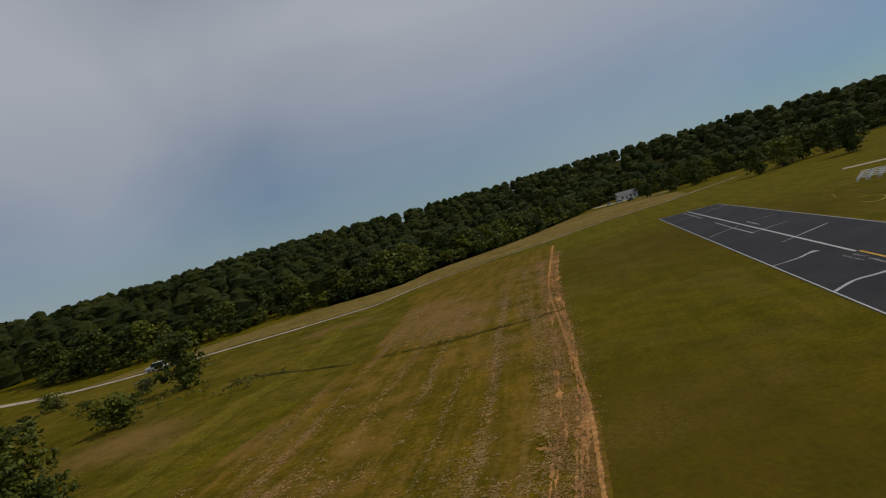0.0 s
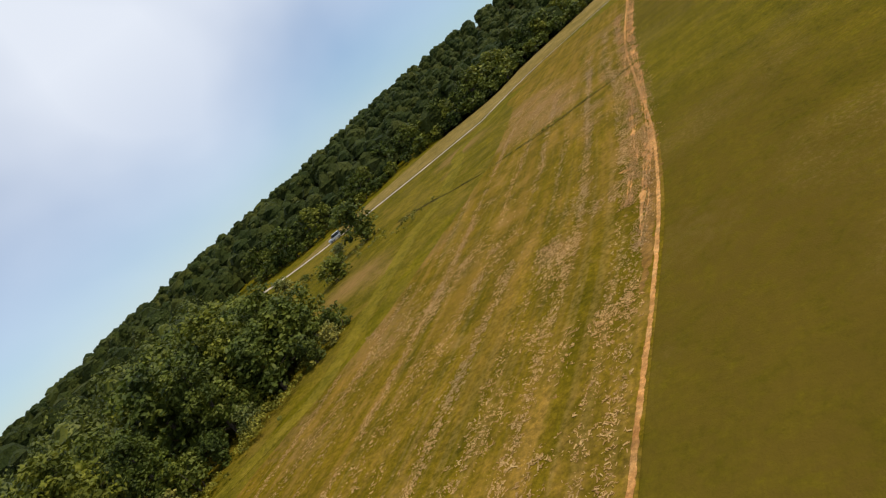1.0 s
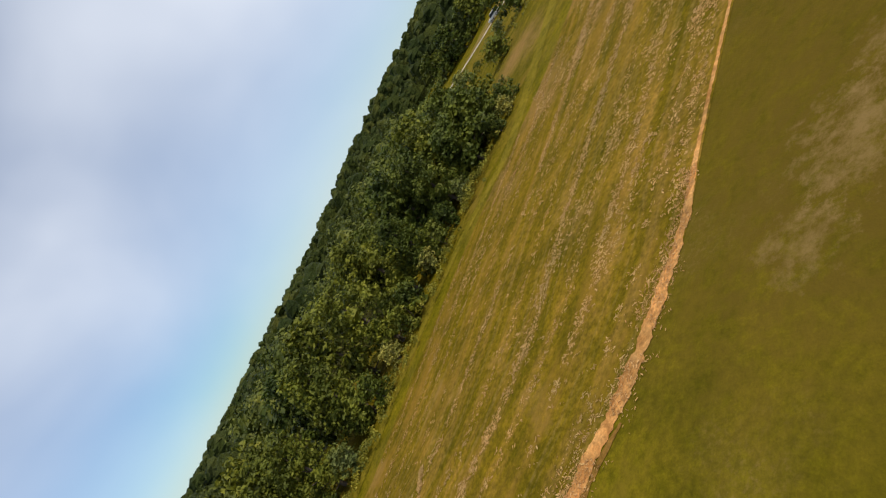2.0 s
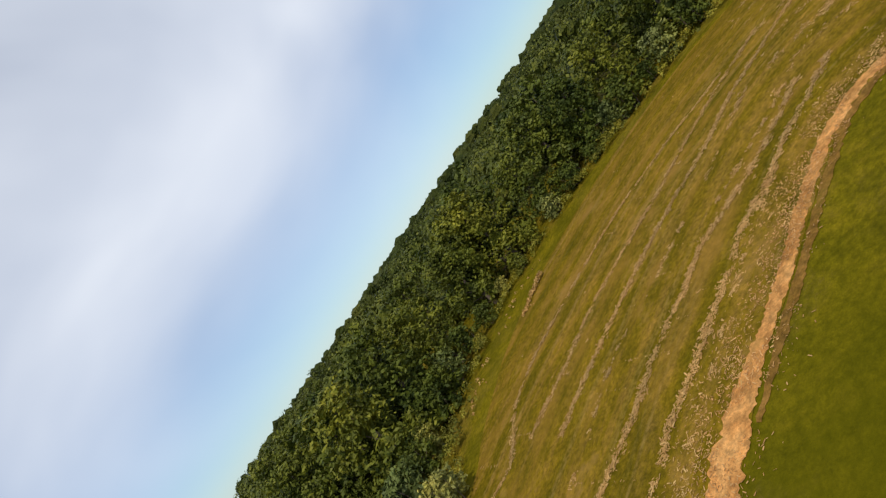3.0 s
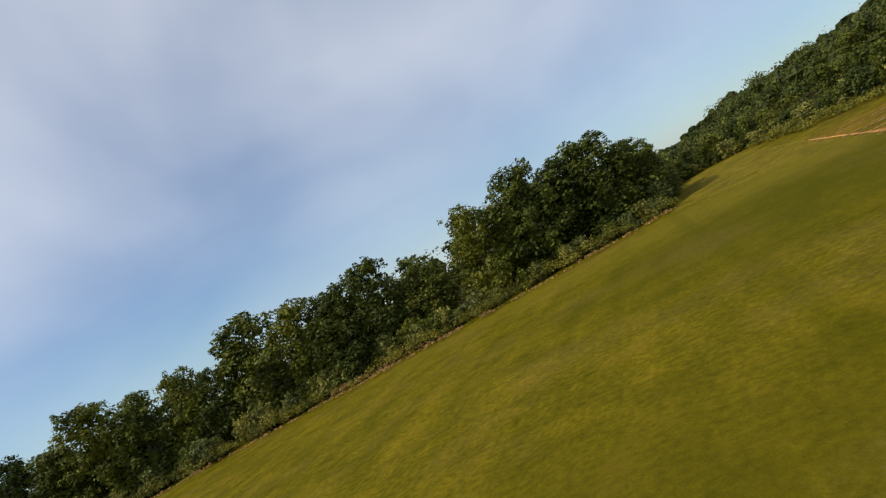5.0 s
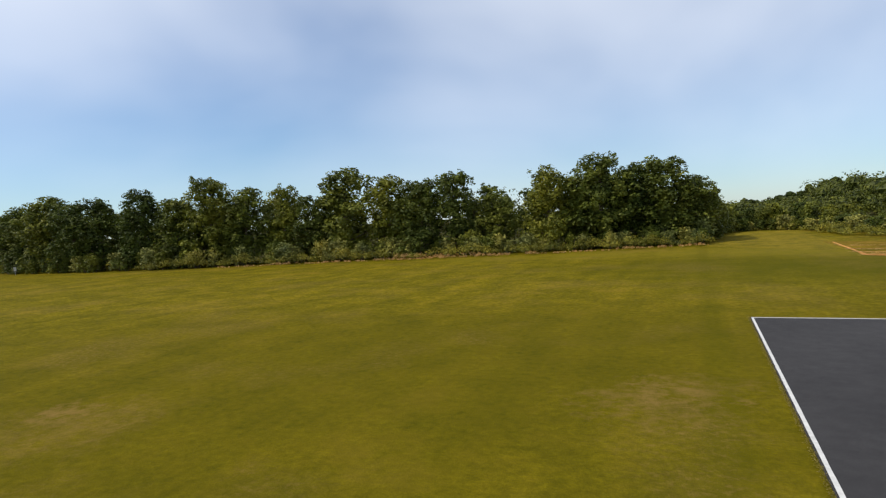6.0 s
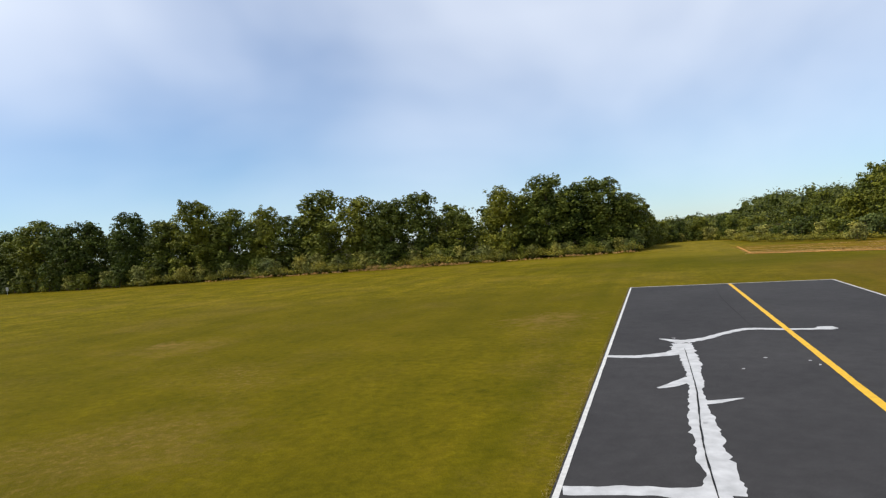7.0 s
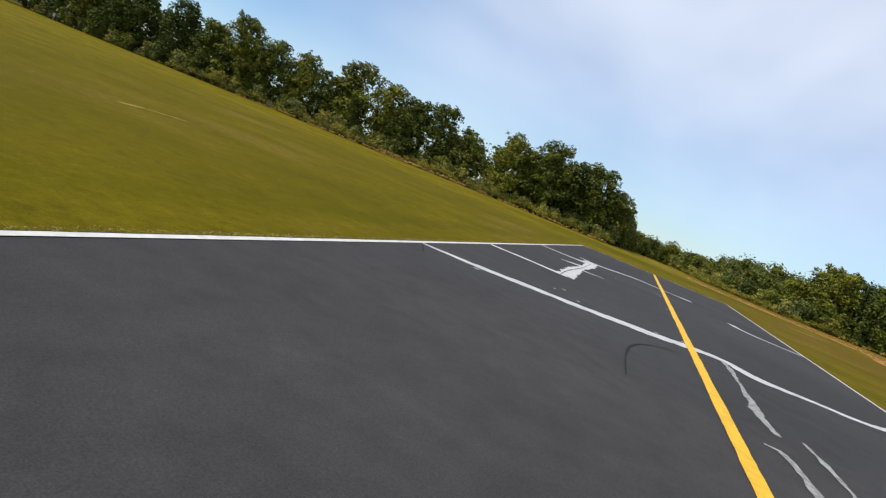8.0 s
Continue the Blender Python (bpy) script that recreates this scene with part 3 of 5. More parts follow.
def field_grid(step=1.2, across=34):
    """Places on the field by metres along its western edge and metres in from it; the rows follow that edge."""
    o = curve_points(STRIP[:-1], step)
    n = normals(o)
    way = np.array((-0.91, 0.415))
    for k in range(1, 16):
        o = np.vstack([o, o[-1] + way * step])
        n = np.vstack([n, (0.415, 0.91)])
    turn = np.unwrap(np.arctan2(n[:, 1], n[:, 0]))
    for k in range(2):
        turn = np.convolve(np.pad(turn, 6, "edge"), np.ones(13) / 13, "valid")
    turn = np.maximum.accumulate(turn)
    n = np.column_stack([np.cos(turn), np.sin(turn)])
    reach = []
    for p, d in zip(o, n):
        best = 60.0
        for a, b in zip(FIELD_EAST[:-1] + [FIELD_EAST[0]], FIELD_EAST[1:] + [TIP[-1]]):
            e = np.subtract(b, a)
            det = d[0] * -e[1] + d[1] * e[0]
            if abs(det) < 1e-6:
                continue
            w = np.subtract(a, p)
            t = (w[0] * -e[1] + w[1] * e[0]) / det
            u = (d[0] * w[1] - d[1] * w[0]) / det
            if t > 0.5 and -0.02 <= u <= 1.02:
                best = min(best, t)
        reach.append(min(best, max((71.0 - p[1]) / d[1], 1.0)) if p[1] > 42 else best)
    reach = np.array(reach)
    reach = np.convolve(np.pad(reach, 4, "edge"), np.ones(9) / 9, "valid") - 2.2
    start = np.clip((7.7 + 0.03 * (o[:, 1] - 42) - o[:, 0]) / n[:, 0], 0, None) * (o[:, 1] > 20)
    return o, n, np.maximum(reach, start + 0.2), start


FO, FN, FREACH, FSTART = field_grid()


def hay_field(across=34):
    f = np.linspace(0, 1, across)
    P = FO[:, None, :] + FN[:, None, :] * (FSTART[:, None, None] + (FREACH - FSTART)[:, None, None] * f[None, :, None])
    r = np.random.default_rng(3)
    P[:, -1] += r.normal(0, 0.1, P[:, -1].shape)
    k = len(FO)
    ids = np.arange(k * across).reshape(k, across)
    faces = np.stack([ids[:-1, :-1], ids[:-1, 1:], ids[1:, 1:], ids[1:, :-1]], -1).reshape(-1, 4)
    v = np.column_stack([P.reshape(-1, 2), 0.014 + np.repeat(np.arange(k), across) * 0.012 / k])
    ob = mesh_object("hay_field", v, faces, HAYFIELD)
    uv = ob.data.uv_layers.new(name="rows")
    run = np.repeat(np.arange(k) * 1.2, across)
    deep = (FSTART[:, None] + (FREACH - FSTART)[:, None] * f[None, :]).reshape(-1)
    loops = np.zeros(len(ob.data.loops), int)
    ob.data.loops.foreach_get("vertex_index", loops)
    uv.data.foreach_set("uv", np.column_stack([run[loops], deep[loops]]).reshape(-1))
    for poly in ob.data.polygons:
        if poly.normal.z < 0:
            poly.flip()
    return tagged(ob, "cut hay field with dry yellow stubble rows", "field", "", "structure")


hay_field()
MEADOW = [(55, -58), (59, -38), (61, -20), (66, -6), (68, 12), (69, 38), (67, 51), (61, 62), (50, 68), (36, 66), (26, 65), (20, 71), (13, 76), (14, 96), (12, 110), (40, 118), (90, 90), (100, 20), (100, -25), (150, -60), (185, -98), (140, -99), (112, -105), (78, -119), (62, -108), (53, -80)]
sheet("meadow", MEADOW, ROUGH, 0.008, "rough unmown meadow grass along the wood's edge", "meadow", 0.3, 4)
SOIL_LINE = [(36.9, -165), (33.0, -88), (29.6, -55), (26.9, -32), (26.1, -20), (25.9, -11), (26.2, -2), (26.6, 5), (26.8, 10), (26.9, 14), (28.6, 20.5), (31.0, 26.2), (29.9, 29.6), (26.2, 32.5), (21.5, 35.3), (18.9, 37.2), (16.2, 38.9), (12.3, 40.7), (9.4, 42.0), (7.4, 43.4)]
STRIP_WIDE = [0.5, 0.4, 0.26, 0.24, 0.26, 0.28, 0.28, 0.28, 0.32, 0.6, 1.0, 1.1, 1.0, 0.9, 0.85, 0.9, 1.7, 1.5, 1.6, 0.5]
soil = ribbon("dirt_strip", SOIL_LINE, STRIP_WIDE, SOIL, 0.034, 0.14, 0.24, seed=5)
tagged(soil, "bare orange soil strip along the hay field's edge", "dirt strip", "", "structure")
tagged(ribbon("dirt_edge", [(8.9, 68), (8.4, 56), (8.0, 48), (7.8, 43.5)], [0.3, 0.28, 0.3, 0.55], SOIL, 0.03, 0.3, 0.6, seed=8), "pale soil line round the hay field's corner", "dirt strip", "", "structure")
tagged(ribbon("road", [(190, -106), (165, -102), (141, -100), (124, -102), (112, -107), (95, -113), (77, -122)], [3.0, 3.0, 2.6, 1.6], GRAVEL, 0.1, 2.0, 0.03, land=True), "pale gravel road beside the wood", "road", "", "structure")
tagged(ribbon("farm_track", [(77, -122), (69, -148), (56, -168), (36, -194), (23, -213), (8, -226), (-4, -237), (-22, -263), (-41, -286)], [1.0, 0.9, 0.9, 1.0, 1.1, 1.1, 1.2, 1.4, 1.4], GRAVEL, 0.14, 2.0, 0.15, land=True), "narrow pale farm track through the grass", "track", "", "structure")
sheet("verge", [(188, -110), (141, -103), (112, -111), (79, -126), (71, -150), (58, -171), (38, -197), (25, -216), (9, -229), (-2, -240), (-16, -268), (-14, -310), (0, -338), (20, -348), (36, -320), (50, -264), (62, -228), (80, -192), (86, -163), (105, -155), (128, -146), (165, -116)], VERGE, 0.05, "dry tan grass between the track and the wood", "grass", 0.4, 6)
tagged(ribbon("gravel_lot", [(-40, -168), (-58, -160), (-80, -158)], [4, 6, 6], GRAVEL, 0.06, 2.0, 0.1, land=True), "pale gravel lot beside the grass", "gravel", "", "structure")
tagged(ribbon("ditch", [(29.6, -62.2), (33.5, -60.6), (37, -59.8), (44, -58.2), (49, -58.4)], [0.5, 0.42, 0.45, 0.42, 0.12], FLOOR, 0.05, 0.5, 0.4), "narrow dark drainage ditch line", "ditch", "", "structure")
tagged(ribbon("ditch", [(56, -58.6), (60, -59.8), (64, -61.2), (70, -64), (79, -66)], [0.2, 0.5, 0.3, 0.9, 0.5], FLOOR, 0.05, 0.6, 0.4), "narrow dark drainage ditch line", "ditch", "", "structure")
tagged(ribbon("ditch", [(58.8, -67.5), (59.4, -76), (61.9, -90), (64, -102)], [0.2, 0.5, 0.6, 0.3], ROUGH, 0.05, 0.8, 0.5), "shallow overgrown furrow across the field", "ditch", "", "structure")

MARGIN = [(70, -116), (76, -99), (71, -84), (66, -62), (66.4, -50), (64.6, -38), (61.6, -22), (60.6, -13), (63, -7.6), (66.2, -2.5), (68, 4), (69.2, 14), (69.6, 36)]
tagged(ribbon("grass_margin", MARGIN, [2.6, 3.0, 3.4, 3.6, 3.4, 3.2, 3.0, 2.6, 2.6, 2.4, 2.2, 2.2, 2.0], LANE, 0.03, 1.0, 0.12, seed=14), "smooth pale green grass margin round the hay field", "grass", "", "structure")
sheet("grass_lane", [(-8, 76), (-7, 104), (-1, 113), (11, 111), (10, 95), (9, 72), (7.4, 52), (2, 56), (-3, 61), (-9, 67)], LANE, 0.012, "pale mown grass lane leading to the woods", "grass", 0.7, 9)
tagged(ribbon("bare_streak", [(-20.7, -47.6), (-20.9, -46.0), (-20.5, -44.4)], [0.26, 0.38, 0.24], VERGE, 0.012, 0.2, 0.3, seed=12), "thin bare streak in the mown grass", "dirt strip", "", "structure")

# ---- runway ----
HALF, SOUTH = 7.5, -160.0
bm = bmesh.new()
box(bm, -HALF - 0.12, HALF + 0.12, SOUTH - 0.2, 0.13, -0.05, 0.045)
runway = tagged(part("runway", bm, ASPHALT), "dark grey asphalt model runway with patched cracks", "runway", "", "structure")
Z1, Z2, Z3 = 0.049, 0.053, 0.057


def painted(name, x0, y0, x1, y1, width, mat, z, label, seed):
    n = max(int(math.hypot(x1 - x0, y1 - y0) / 12), 1)
    pts = [(x0 + (x1 - x0) * i / n, y0 + (y1 - y0) * i / n) for i in range(n + 1)]
    ob = ribbon(name, pts, [width] * 3, mat, z, 0.35, 0.07, runway, seed)
    return tagged(ob, label)


painted("edge_line", -HALF, SOUTH, -HALF, 0, 0.13, WHITE, Z3, "white painted runway edge line", 11)
painted("edge_line", HALF, SOUTH, HALF, 0, 0.13, WHITE, Z3, "white painted runway edge line", 12)
painted("end_line", -HALF, 0, HALF, 0, 0.17, WHITE, Z3 + 0.003, "thin white line across the runway's end", 13)
painted("end_line", -HALF, SOUTH, HALF, SOUTH, 0.17, WHITE, Z3 + 0.003, "thin white line across the runway's end", 14)
painted("centre_line", 0.24, -57.0, 0.2, -0.1, 0.25, YELLOW, Z3, "yellow painted runway centre line", 15)
painted("centre_line", 0.5, -57.2, 0.2, SOUTH + 0.2, 0.28, WHITE, Z3, "faded white runway centre line", 16)

laid = [0]


def seam(line, widths, mat=FILLER, jag=0.17):
    """One filled crack; each lies a little above the last."""
    i = laid[0]
    laid[0] += 1
    tagged(ribbon("filled_crack", line, widths, mat, Z1 + 0.0006 * i, 0.14, jag, runway, 30 + i), "pale grey crack filler with ragged edges")


seam([(-7.5, -28.0), (-6.2, -28.1), (-4.9, -27.4), (-4.4, -26.2)], [0.40, 0.5, 0.66, 1.0])
seam([(-5.4, -24.2), (-4.8, -24.7), (-4.3, -25.2)], [0.05, 0.5, 0.7])
seam([(-4.4, -25.0), (-3.4, -24.2), (-2.2, -22.6), (-1.2, -21.9), (0.3, -22.2), (1.45, -22.2), (1.75, -22.05), (2.0, -21.95), (2.25, -21.9)], [0.85, 0.42, 0.38, 0.48, 0.38, 0.38, 0.5, 0.95, 0.6])
seam([(-4.5, -25.4), (-4.3, -28.5), (-4.3, -31.5), (-4.4, -34.5), (-4.4, -37.0), (-4.3, -40.9)], [0.85, 0.66, 0.48, 0.5, 0.7, 0.72])
seam([(-5.5, -33.0), (-4.9, -32.4), (-4.4, -31.6)], [0.1, 0.5, 0.4])
seam([(-3.1, -34.0), (-3.8, -34.4), (-4.3, -34.6)], [0.06, 0.3, 0.4])
seam([(-7.4, -41.2), (-6.2, -41.0), (-5.0, -40.9), (-4.2, -40.8)], [0.42, 0.4, 0.5, 0.75])
seam([(-7.4, -49.0), (-5.8, -48.7), (-4.2, -48.15), (-2.4, -47.5), (-1.0, -46.8), (0.3, -46.0), (1.3, -45.7), (2.0, -46.4), (3.4, -46.1), (5.2, -45.6), (7.4, -43.4)], [0.18, 0.5, 0.52, 0.58, 0.72, 0.62, 0.6, 0.75, 0.42, 0.34, 0.3])
seam([(1.2, -45.9), (1.2, -48.9), (1.1, -51.3), (1.2, -52.8)], [0.2, 0.08, 0.24, 0.1], WORN, 0.45)
seam([(0.75, -53.9), (1.0, -53.9), (1.1, -54.6), (1.15, -56.0)], [0.1, 0.16, 0.1, 0.2], WORN, 0.45)
seam([(1.7, -52.4), (1.8, -53.2), (1.85, -54.2), (1.9, -56.5)], [0.06, 0.13, 0.1, 0.14], WORN, 0.45)
seam([(3.95, -28.0), (4.15, -28.8), (4.7, -29.4), (5.6, -29.6), (7.4, -29.4)], [0.5, 0.52, 0.45, 0.36, 0.3])
seam([(7.4, -59.2), (4.8, -60.3), (3.1, -61.8), (2.3, -62.2)], [0.2, 0.28, 0.45, 1.1])
seam([(2.4, -73.2), (0.8, -74.6), (-3.2, -78.2), (-5.2, -80.0)], [0.12, 0.16, 0.28, 0.16])
seam([(6.9, -95.2), (4.0, -98.4), (0.9, -101.3)], [0.14, 0.14, 0.12])
seam([(2.0, -115.7), (2.2, -100.5), (2.1, -87.9)], [0.12, 0.17, 0.24])
seam([(2.2, -88.3), (-0.6, -90.0), (-3.8, -91.5)], [0.2, 0.16, 0.14])
seam([(-1.0, -104.6), (-0.95, -100.0), (-0.9, -96.1)], [0.12, 0.2, 0.14])
seam([(-1.8, -104.0), (-3.8, -104.3), (-5.8, -104.2)], [0.1, 0.12, 0.1])
seam([(7.3, -139.0), (1.6, -142.0), (-7.3, -150.0)], [0.16, 0.14, 0.14])
seam([(1.4, -159.5), (1.6, -145.0), (1.7, -130.0)], [0.14, 0.14, 0.14])

for i, line in enumerate(([(-1.1, -2.6), (-1.3, -10.0), (-1.1, -21.7)], [(-1.5, -53.6), (-1.55, -52.0), (-1.5, -50.6), (-1.25, -49.5), (-0.75, -48.6), (-0.2, -48.0)], [(-4.4, -26.6), (-4.35, -33.0), (-4.5, -38.0), (-4.4, -42.4)], [(-7.3, -49.3), (-7.05, -49.9), (-6.85, -50.4)], [(-4.4, -49.5), (-4.0, -49.2), (-3.5, -49.0)])):
    tagged(ribbon("crack", line, [0.015, 0.035, 0.042, 0.015], CRACK, Z2 + 0.006 + 0.0006 * i, 0.25, 0.5, runway, 60 + i), "thin dark open crack")


flecks = np.random.default_rng(70)
for i in range(14):
    x, y = flecks.choice([-5.2, -3.6, -1.0, 0.8, -6.0]) + flecks.normal(0, 0.6), flecks.choice([-29.5, -36.0, -46.2, -47.6, -24.6, -49.4]) + flecks.normal(0, 0.7)
    a = flecks.uniform(0, 3.1)
    d = flecks.uniform(0.04, 0.14)
    tagged(ribbon("filler_fleck", [(x, y), (x + d * math.cos(a), y + d * math.sin(a)), (x + 2 * d * math.cos(a + 0.4), y + 2 * d * math.sin(a + 0.4))], [0.03, 0.12, 0.02], FILLER, Z3 + 0.006 + 0.0003 * i, 0.06, 0.3, runway, 71 + i), "small pale splash of crack filler")


# ---- hay, weeds and tufts ----
def scatter(name, centres, size, flat, mat, label, category, seed, upright=0.0, tilt=0.45):
    """Many small blades at given places, as one mesh."""
    rng = np.random.default_rng(seed)
    k = len(centres)
    n = rng.normal(size=(k, 3)) * np.array((1, 1, flat)) * (1.0 if upright else tilt)
    n[:, 2] = np.abs(n[:, 2]) + (1 - upright)
    n /= np.linalg.norm(n, axis=1, keepdims=True)
    t = np.cross(n, rng.normal(size=(k, 3)) + np.array((0, 0, upright * 4)))
    if upright:
        t = np.cross(t, n)
    t /= np.linalg.norm(t, axis=1, keepdims=True) + 1e-9
    u = np.cross(n, t)
    s = size * rng.uniform(0.5, 1.5, (k, 1))
    q = np.stack([centres - t * s - u * s * 0.3, centres + t * s - u * s * 0.25, centres + t * s * 0.9 + u * s * 0.3, centres - t * s + u * s * 0.25], 1)
    ob = mesh_object(name, q.reshape(-1, 3), np.arange(4 * k).reshape(-1, 4), mat)
    return tagged(ob, label, category, "", "stuff")


rng = np.random.default_rng(21)
rows_at = []
for off, dens in ((1.6, 24), (3.1, 36), (7.1, 70), (10.2, 22), (13.5, 76), (17.2, 30), (22.5, 70), (26.2, 32), (29.6, 28), (33.0, 38), (37.0, 26)):
    for j, (p, d, reach, start) in enumerate(zip(FO, FN, FREACH, FSTART)):
        run = j * 1.2
        for part_of in (0.0, 0.4, 0.8):
            u = run + part_of
            sway = 0.7 * noise.noise((u * 0.06, off, 5.0)) + 0.4 * noise.noise((u * 0.3, off, 9.0))
            c = p + d * (off + sway) + np.array((-d[1], d[0])) * part_of
            if off > reach - 0.6 or off < start + 0.3 or not -84 < c[1] < 30:
                continue
            g = 0.9 * noise.noise((u * 0.04, off * 3.1, 1.0)) + 0.6 * noise.noise((u * 0.9, off, 2.0)) + 0.2 * noise.noise((u * 2.7, off, 4.0))
            if g > -0.3:
                m = rng.poisson(0.77 * dens * (0.25 + max(g, 0)))
                t = rng.uniform(-0.3, 0.3, (m, 1)) * np.array((-d[1], d[0])) + rng.normal(0, 0.27 + 0.14 * max(g, 0), (m, 1)) * d
                rows_at.append(np.column_stack([c + t, rng.uniform(0.03, 0.06 + 0.09 * max(g, 0), m)]))


def raked_row(number, line, full):
    """A row of raked hay, clumped and swaying."""
    c = curve_points(line, 0.16)
    for i, (q, w) in enumerate(zip(c, normals(c))):
        u = i * 0.16
        g = full + 0.5 * noise.noise((u * 0.25, number, 3.0)) + 0.95 * noise.noise((u * 1.3, number, 6.0)) - 0.35
        if g > 0:
            m = rng.poisson(19 * g)
            sway = 0.3 * noise.noise((u * 0.22, number, 8.0)) + 0.22 * noise.noise((u * 1.1, number, 4.0))
            off = sway + rng.normal(0, 0.08 + 0.1 * g, (m, 1))
            rows_at.append(np.column_stack([q + w * off + rng.normal(0, 0.07, (m, 2)), rng.uniform(0.03, 0.05 + 0.13 * g, m)]))


# the raked rows of the northern half
raked_row(0, [(38, 29.5), (34, 33), (31.6, 36.2), (29.8, 38.6), (27.6, 40.0), (25.0, 42.2), (21.6, 44.1), (17.9, 46.6), (14.3, 48.5), (10, 51.4), (7.8, 52.8)], 1.0)
raked_row(1, [(37, 27.5), (32.9, 31.6), (30, 33.8), (28.4, 35.4), (26.2, 36.9), (23.3, 38.8), (21, 40.3), (19.1, 41.8), (16.6, 43), (13.8, 44.2), (11.6, 45.7), (9, 47), (7.4, 48.5)], 1.0)
raked_row(2, [(52, 24), (48.6, 29), (45.8, 32.9), (42, 36.2), (38.8, 39.6), (36.6, 42), (33.2, 44.8), (29.9, 47.3), (26.4, 49.6), (24.4, 50.6)], 1.05)
raked_row(3, [(20.4, 48.8), (18.9, 50.1), (17.1, 52.2), (15.5, 53.2)], 0.55)
raked_row(4, [(20.8, 53.3), (19, 55.2), (17.2, 56)], 0.5)
raked_row(5, [(53, 29), (49, 34.5), (43, 40.8), (39.8, 44.2), (36, 48.4), (31.8, 51), (28.2, 53.3), (26.8, 54.5)], 0.85)
raked_row(6, [(52, 33), (50, 39.8), (47.4, 45.9), (43.6, 50.4), (39.8, 53.9), (36, 56.8), (31.6, 57.8), (26, 56.6), (23.5, 58.8), (18.4, 59.8), (12.5, 58.8), (9.2, 59.4)], 0.8)
raked_row(7, [(30.6, 33.2), (24.5, 37), (20, 39.4), (16, 41.4), (12, 43.2)], 0.45)
raked_row(8, [(44, 32), (36, 38), (30, 43.4), (26, 46.6), (22, 48)], 0.42)
raked_row(9, [(42, 27), (36, 33), (33, 37)], 0.5)
# loose heaps
for x, y, wide, m in ((34.8, -15.4, 0.9, 420), (33.0, -14.6, 0.7, 240), (33.4, -13.4, 0.5, 120), (32.8, -25.2, 0.7, 170), (31.0, -18.7, 0.6, 130), (29.1, -3.1, 0.5, 120), (27.6, -4.4, 0.3, 60), (28.3, -3.6, 0.25, 40),
                      (39.0, -15.1, 0.8, 220), (42.5, -17.2, 0.7, 160), (42.2, -22.8, 0.5, 120), (47.1, -16.7, 0.9, 260), (48.2, -15.0, 0.9, 220), (46.5, -23.5, 0.6, 140), (35.3, -52.8, 1.0, 260), (35.0, -44.8, 1.0, 220)):
    c = np.column_stack([rng.normal(x, wide * 0.6, m), rng.normal(y, wide * 1.3, m)])
    rows_at.append(np.column_stack([c, rng.uniform(0.03, 0.12, m)]))


def hay_streak(line, wide, dens):
    """A broad, broken streak of dry hay."""
    c = curve_points(line, 0.3)
    for q, w in zip(c, normals(c)):
        g = 0.35 + noise.noise((q[0] * 0.22, q[1] * 0.22, 11.0)) + 0.6 * noise.noise((q[0] * 0.9, q[1] * 0.9, 12.0))
        m = rng.poisson(0.3 * dens * max(g, 0))
        off = rng.normal(0, wide, (m, 1))
        rows_at.append(np.column_stack([q + w * off + rng.normal(0, 0.2, (m, 2)), rng.uniform(0.03, 0.09, m)]))


# streaks that run aslant over the southern half
hay_streak([(43, -34), (48, -18.3), (51.8, -15.3), (54.2, -10.6), (55.2, -4.3), (56.8, 0.8), (60, 14)], 0.9, 95)
hay_streak([(33.2, -6), (35.6, 3.6), (37.5, 6.3), (38.7, 9.1), (42, 17)], 0.55, 70)
hay_streak([(33.2, -24), (34.2, -15.6), (33.4, -8)], 0.7, 70)
hay_streak([(40, -26), (42.6, -14), (45, -6), (46, 4)], 0.6, 55)
hay_streak([(31.2, -4), (31.4, 5.6), (32.0, 9.4), (33, 14)], 0.4, 70)
hay_streak([(48, -40), (52, -26), (57, -18)], 0.8, 70)
hay_streak([(45, -61), (50, -76), (56, -95)], 1.3, 90)
hay_streak([(50, -62), (54, -78), (58, -92)], 1.2, 80)
hay_streak([(42, -63), (46, -80), (51, -97)], 1.2, 80)
hay_streak([(39.1, -76), (41, -94), (42.7, -109)], 0.5, 90)
hay_streak([(34.7, -64), (37, -88), (39.5, -114)], 0.5, 110)
hay_streak([(34.7, -90), (37.6, -127)], 0.4, 110)
hay_streak([(30.0, -38), (29.6, -31), (29.5, -24), (29.6, -18.5)], 0.22, 60)
kept = 0
while kept < 2000:
    i = rng.integers(0, len(FO), 4000)
    c = FO[i] + FN[i] * (FSTART[i][:, None] + rng.uniform(0.03, 0.97, (4000, 1)) * (FREACH - FSTART)[i][:, None])
    keep = np.array([y > -110 and noise.noise((x * 0.3, y * 0.07, 3)) > 0.12 for x, y in c])
    kept += int(keep.sum())
    rows_at.append(np.column_stack([c[keep], rng.uniform(0.03, 0.07, int(keep.sum()))]))
hay = np.concatenate(rows_at)
hay[:, 2] = 0.03 + 0.55 * (hay[:, 2] - 0.03)
scatter("hay_windrows", hay, 0.055, 0.2, STRAW, "pale dry hay left in rows on the field", "hay", 22, 0.0, 0.2)
tufts = np.repeat(hay[1::4], 3, axis=0)
tufts += np.random.default_rng(27).normal(0, (0.09, 0.09, 0.006), tufts.shape)
scatter("hay_clumps", tufts, 0.085, 0.2, STRAW, "matted clumps of dry hay lying on the stubble", "hay", 28, 0.0, 0.12)


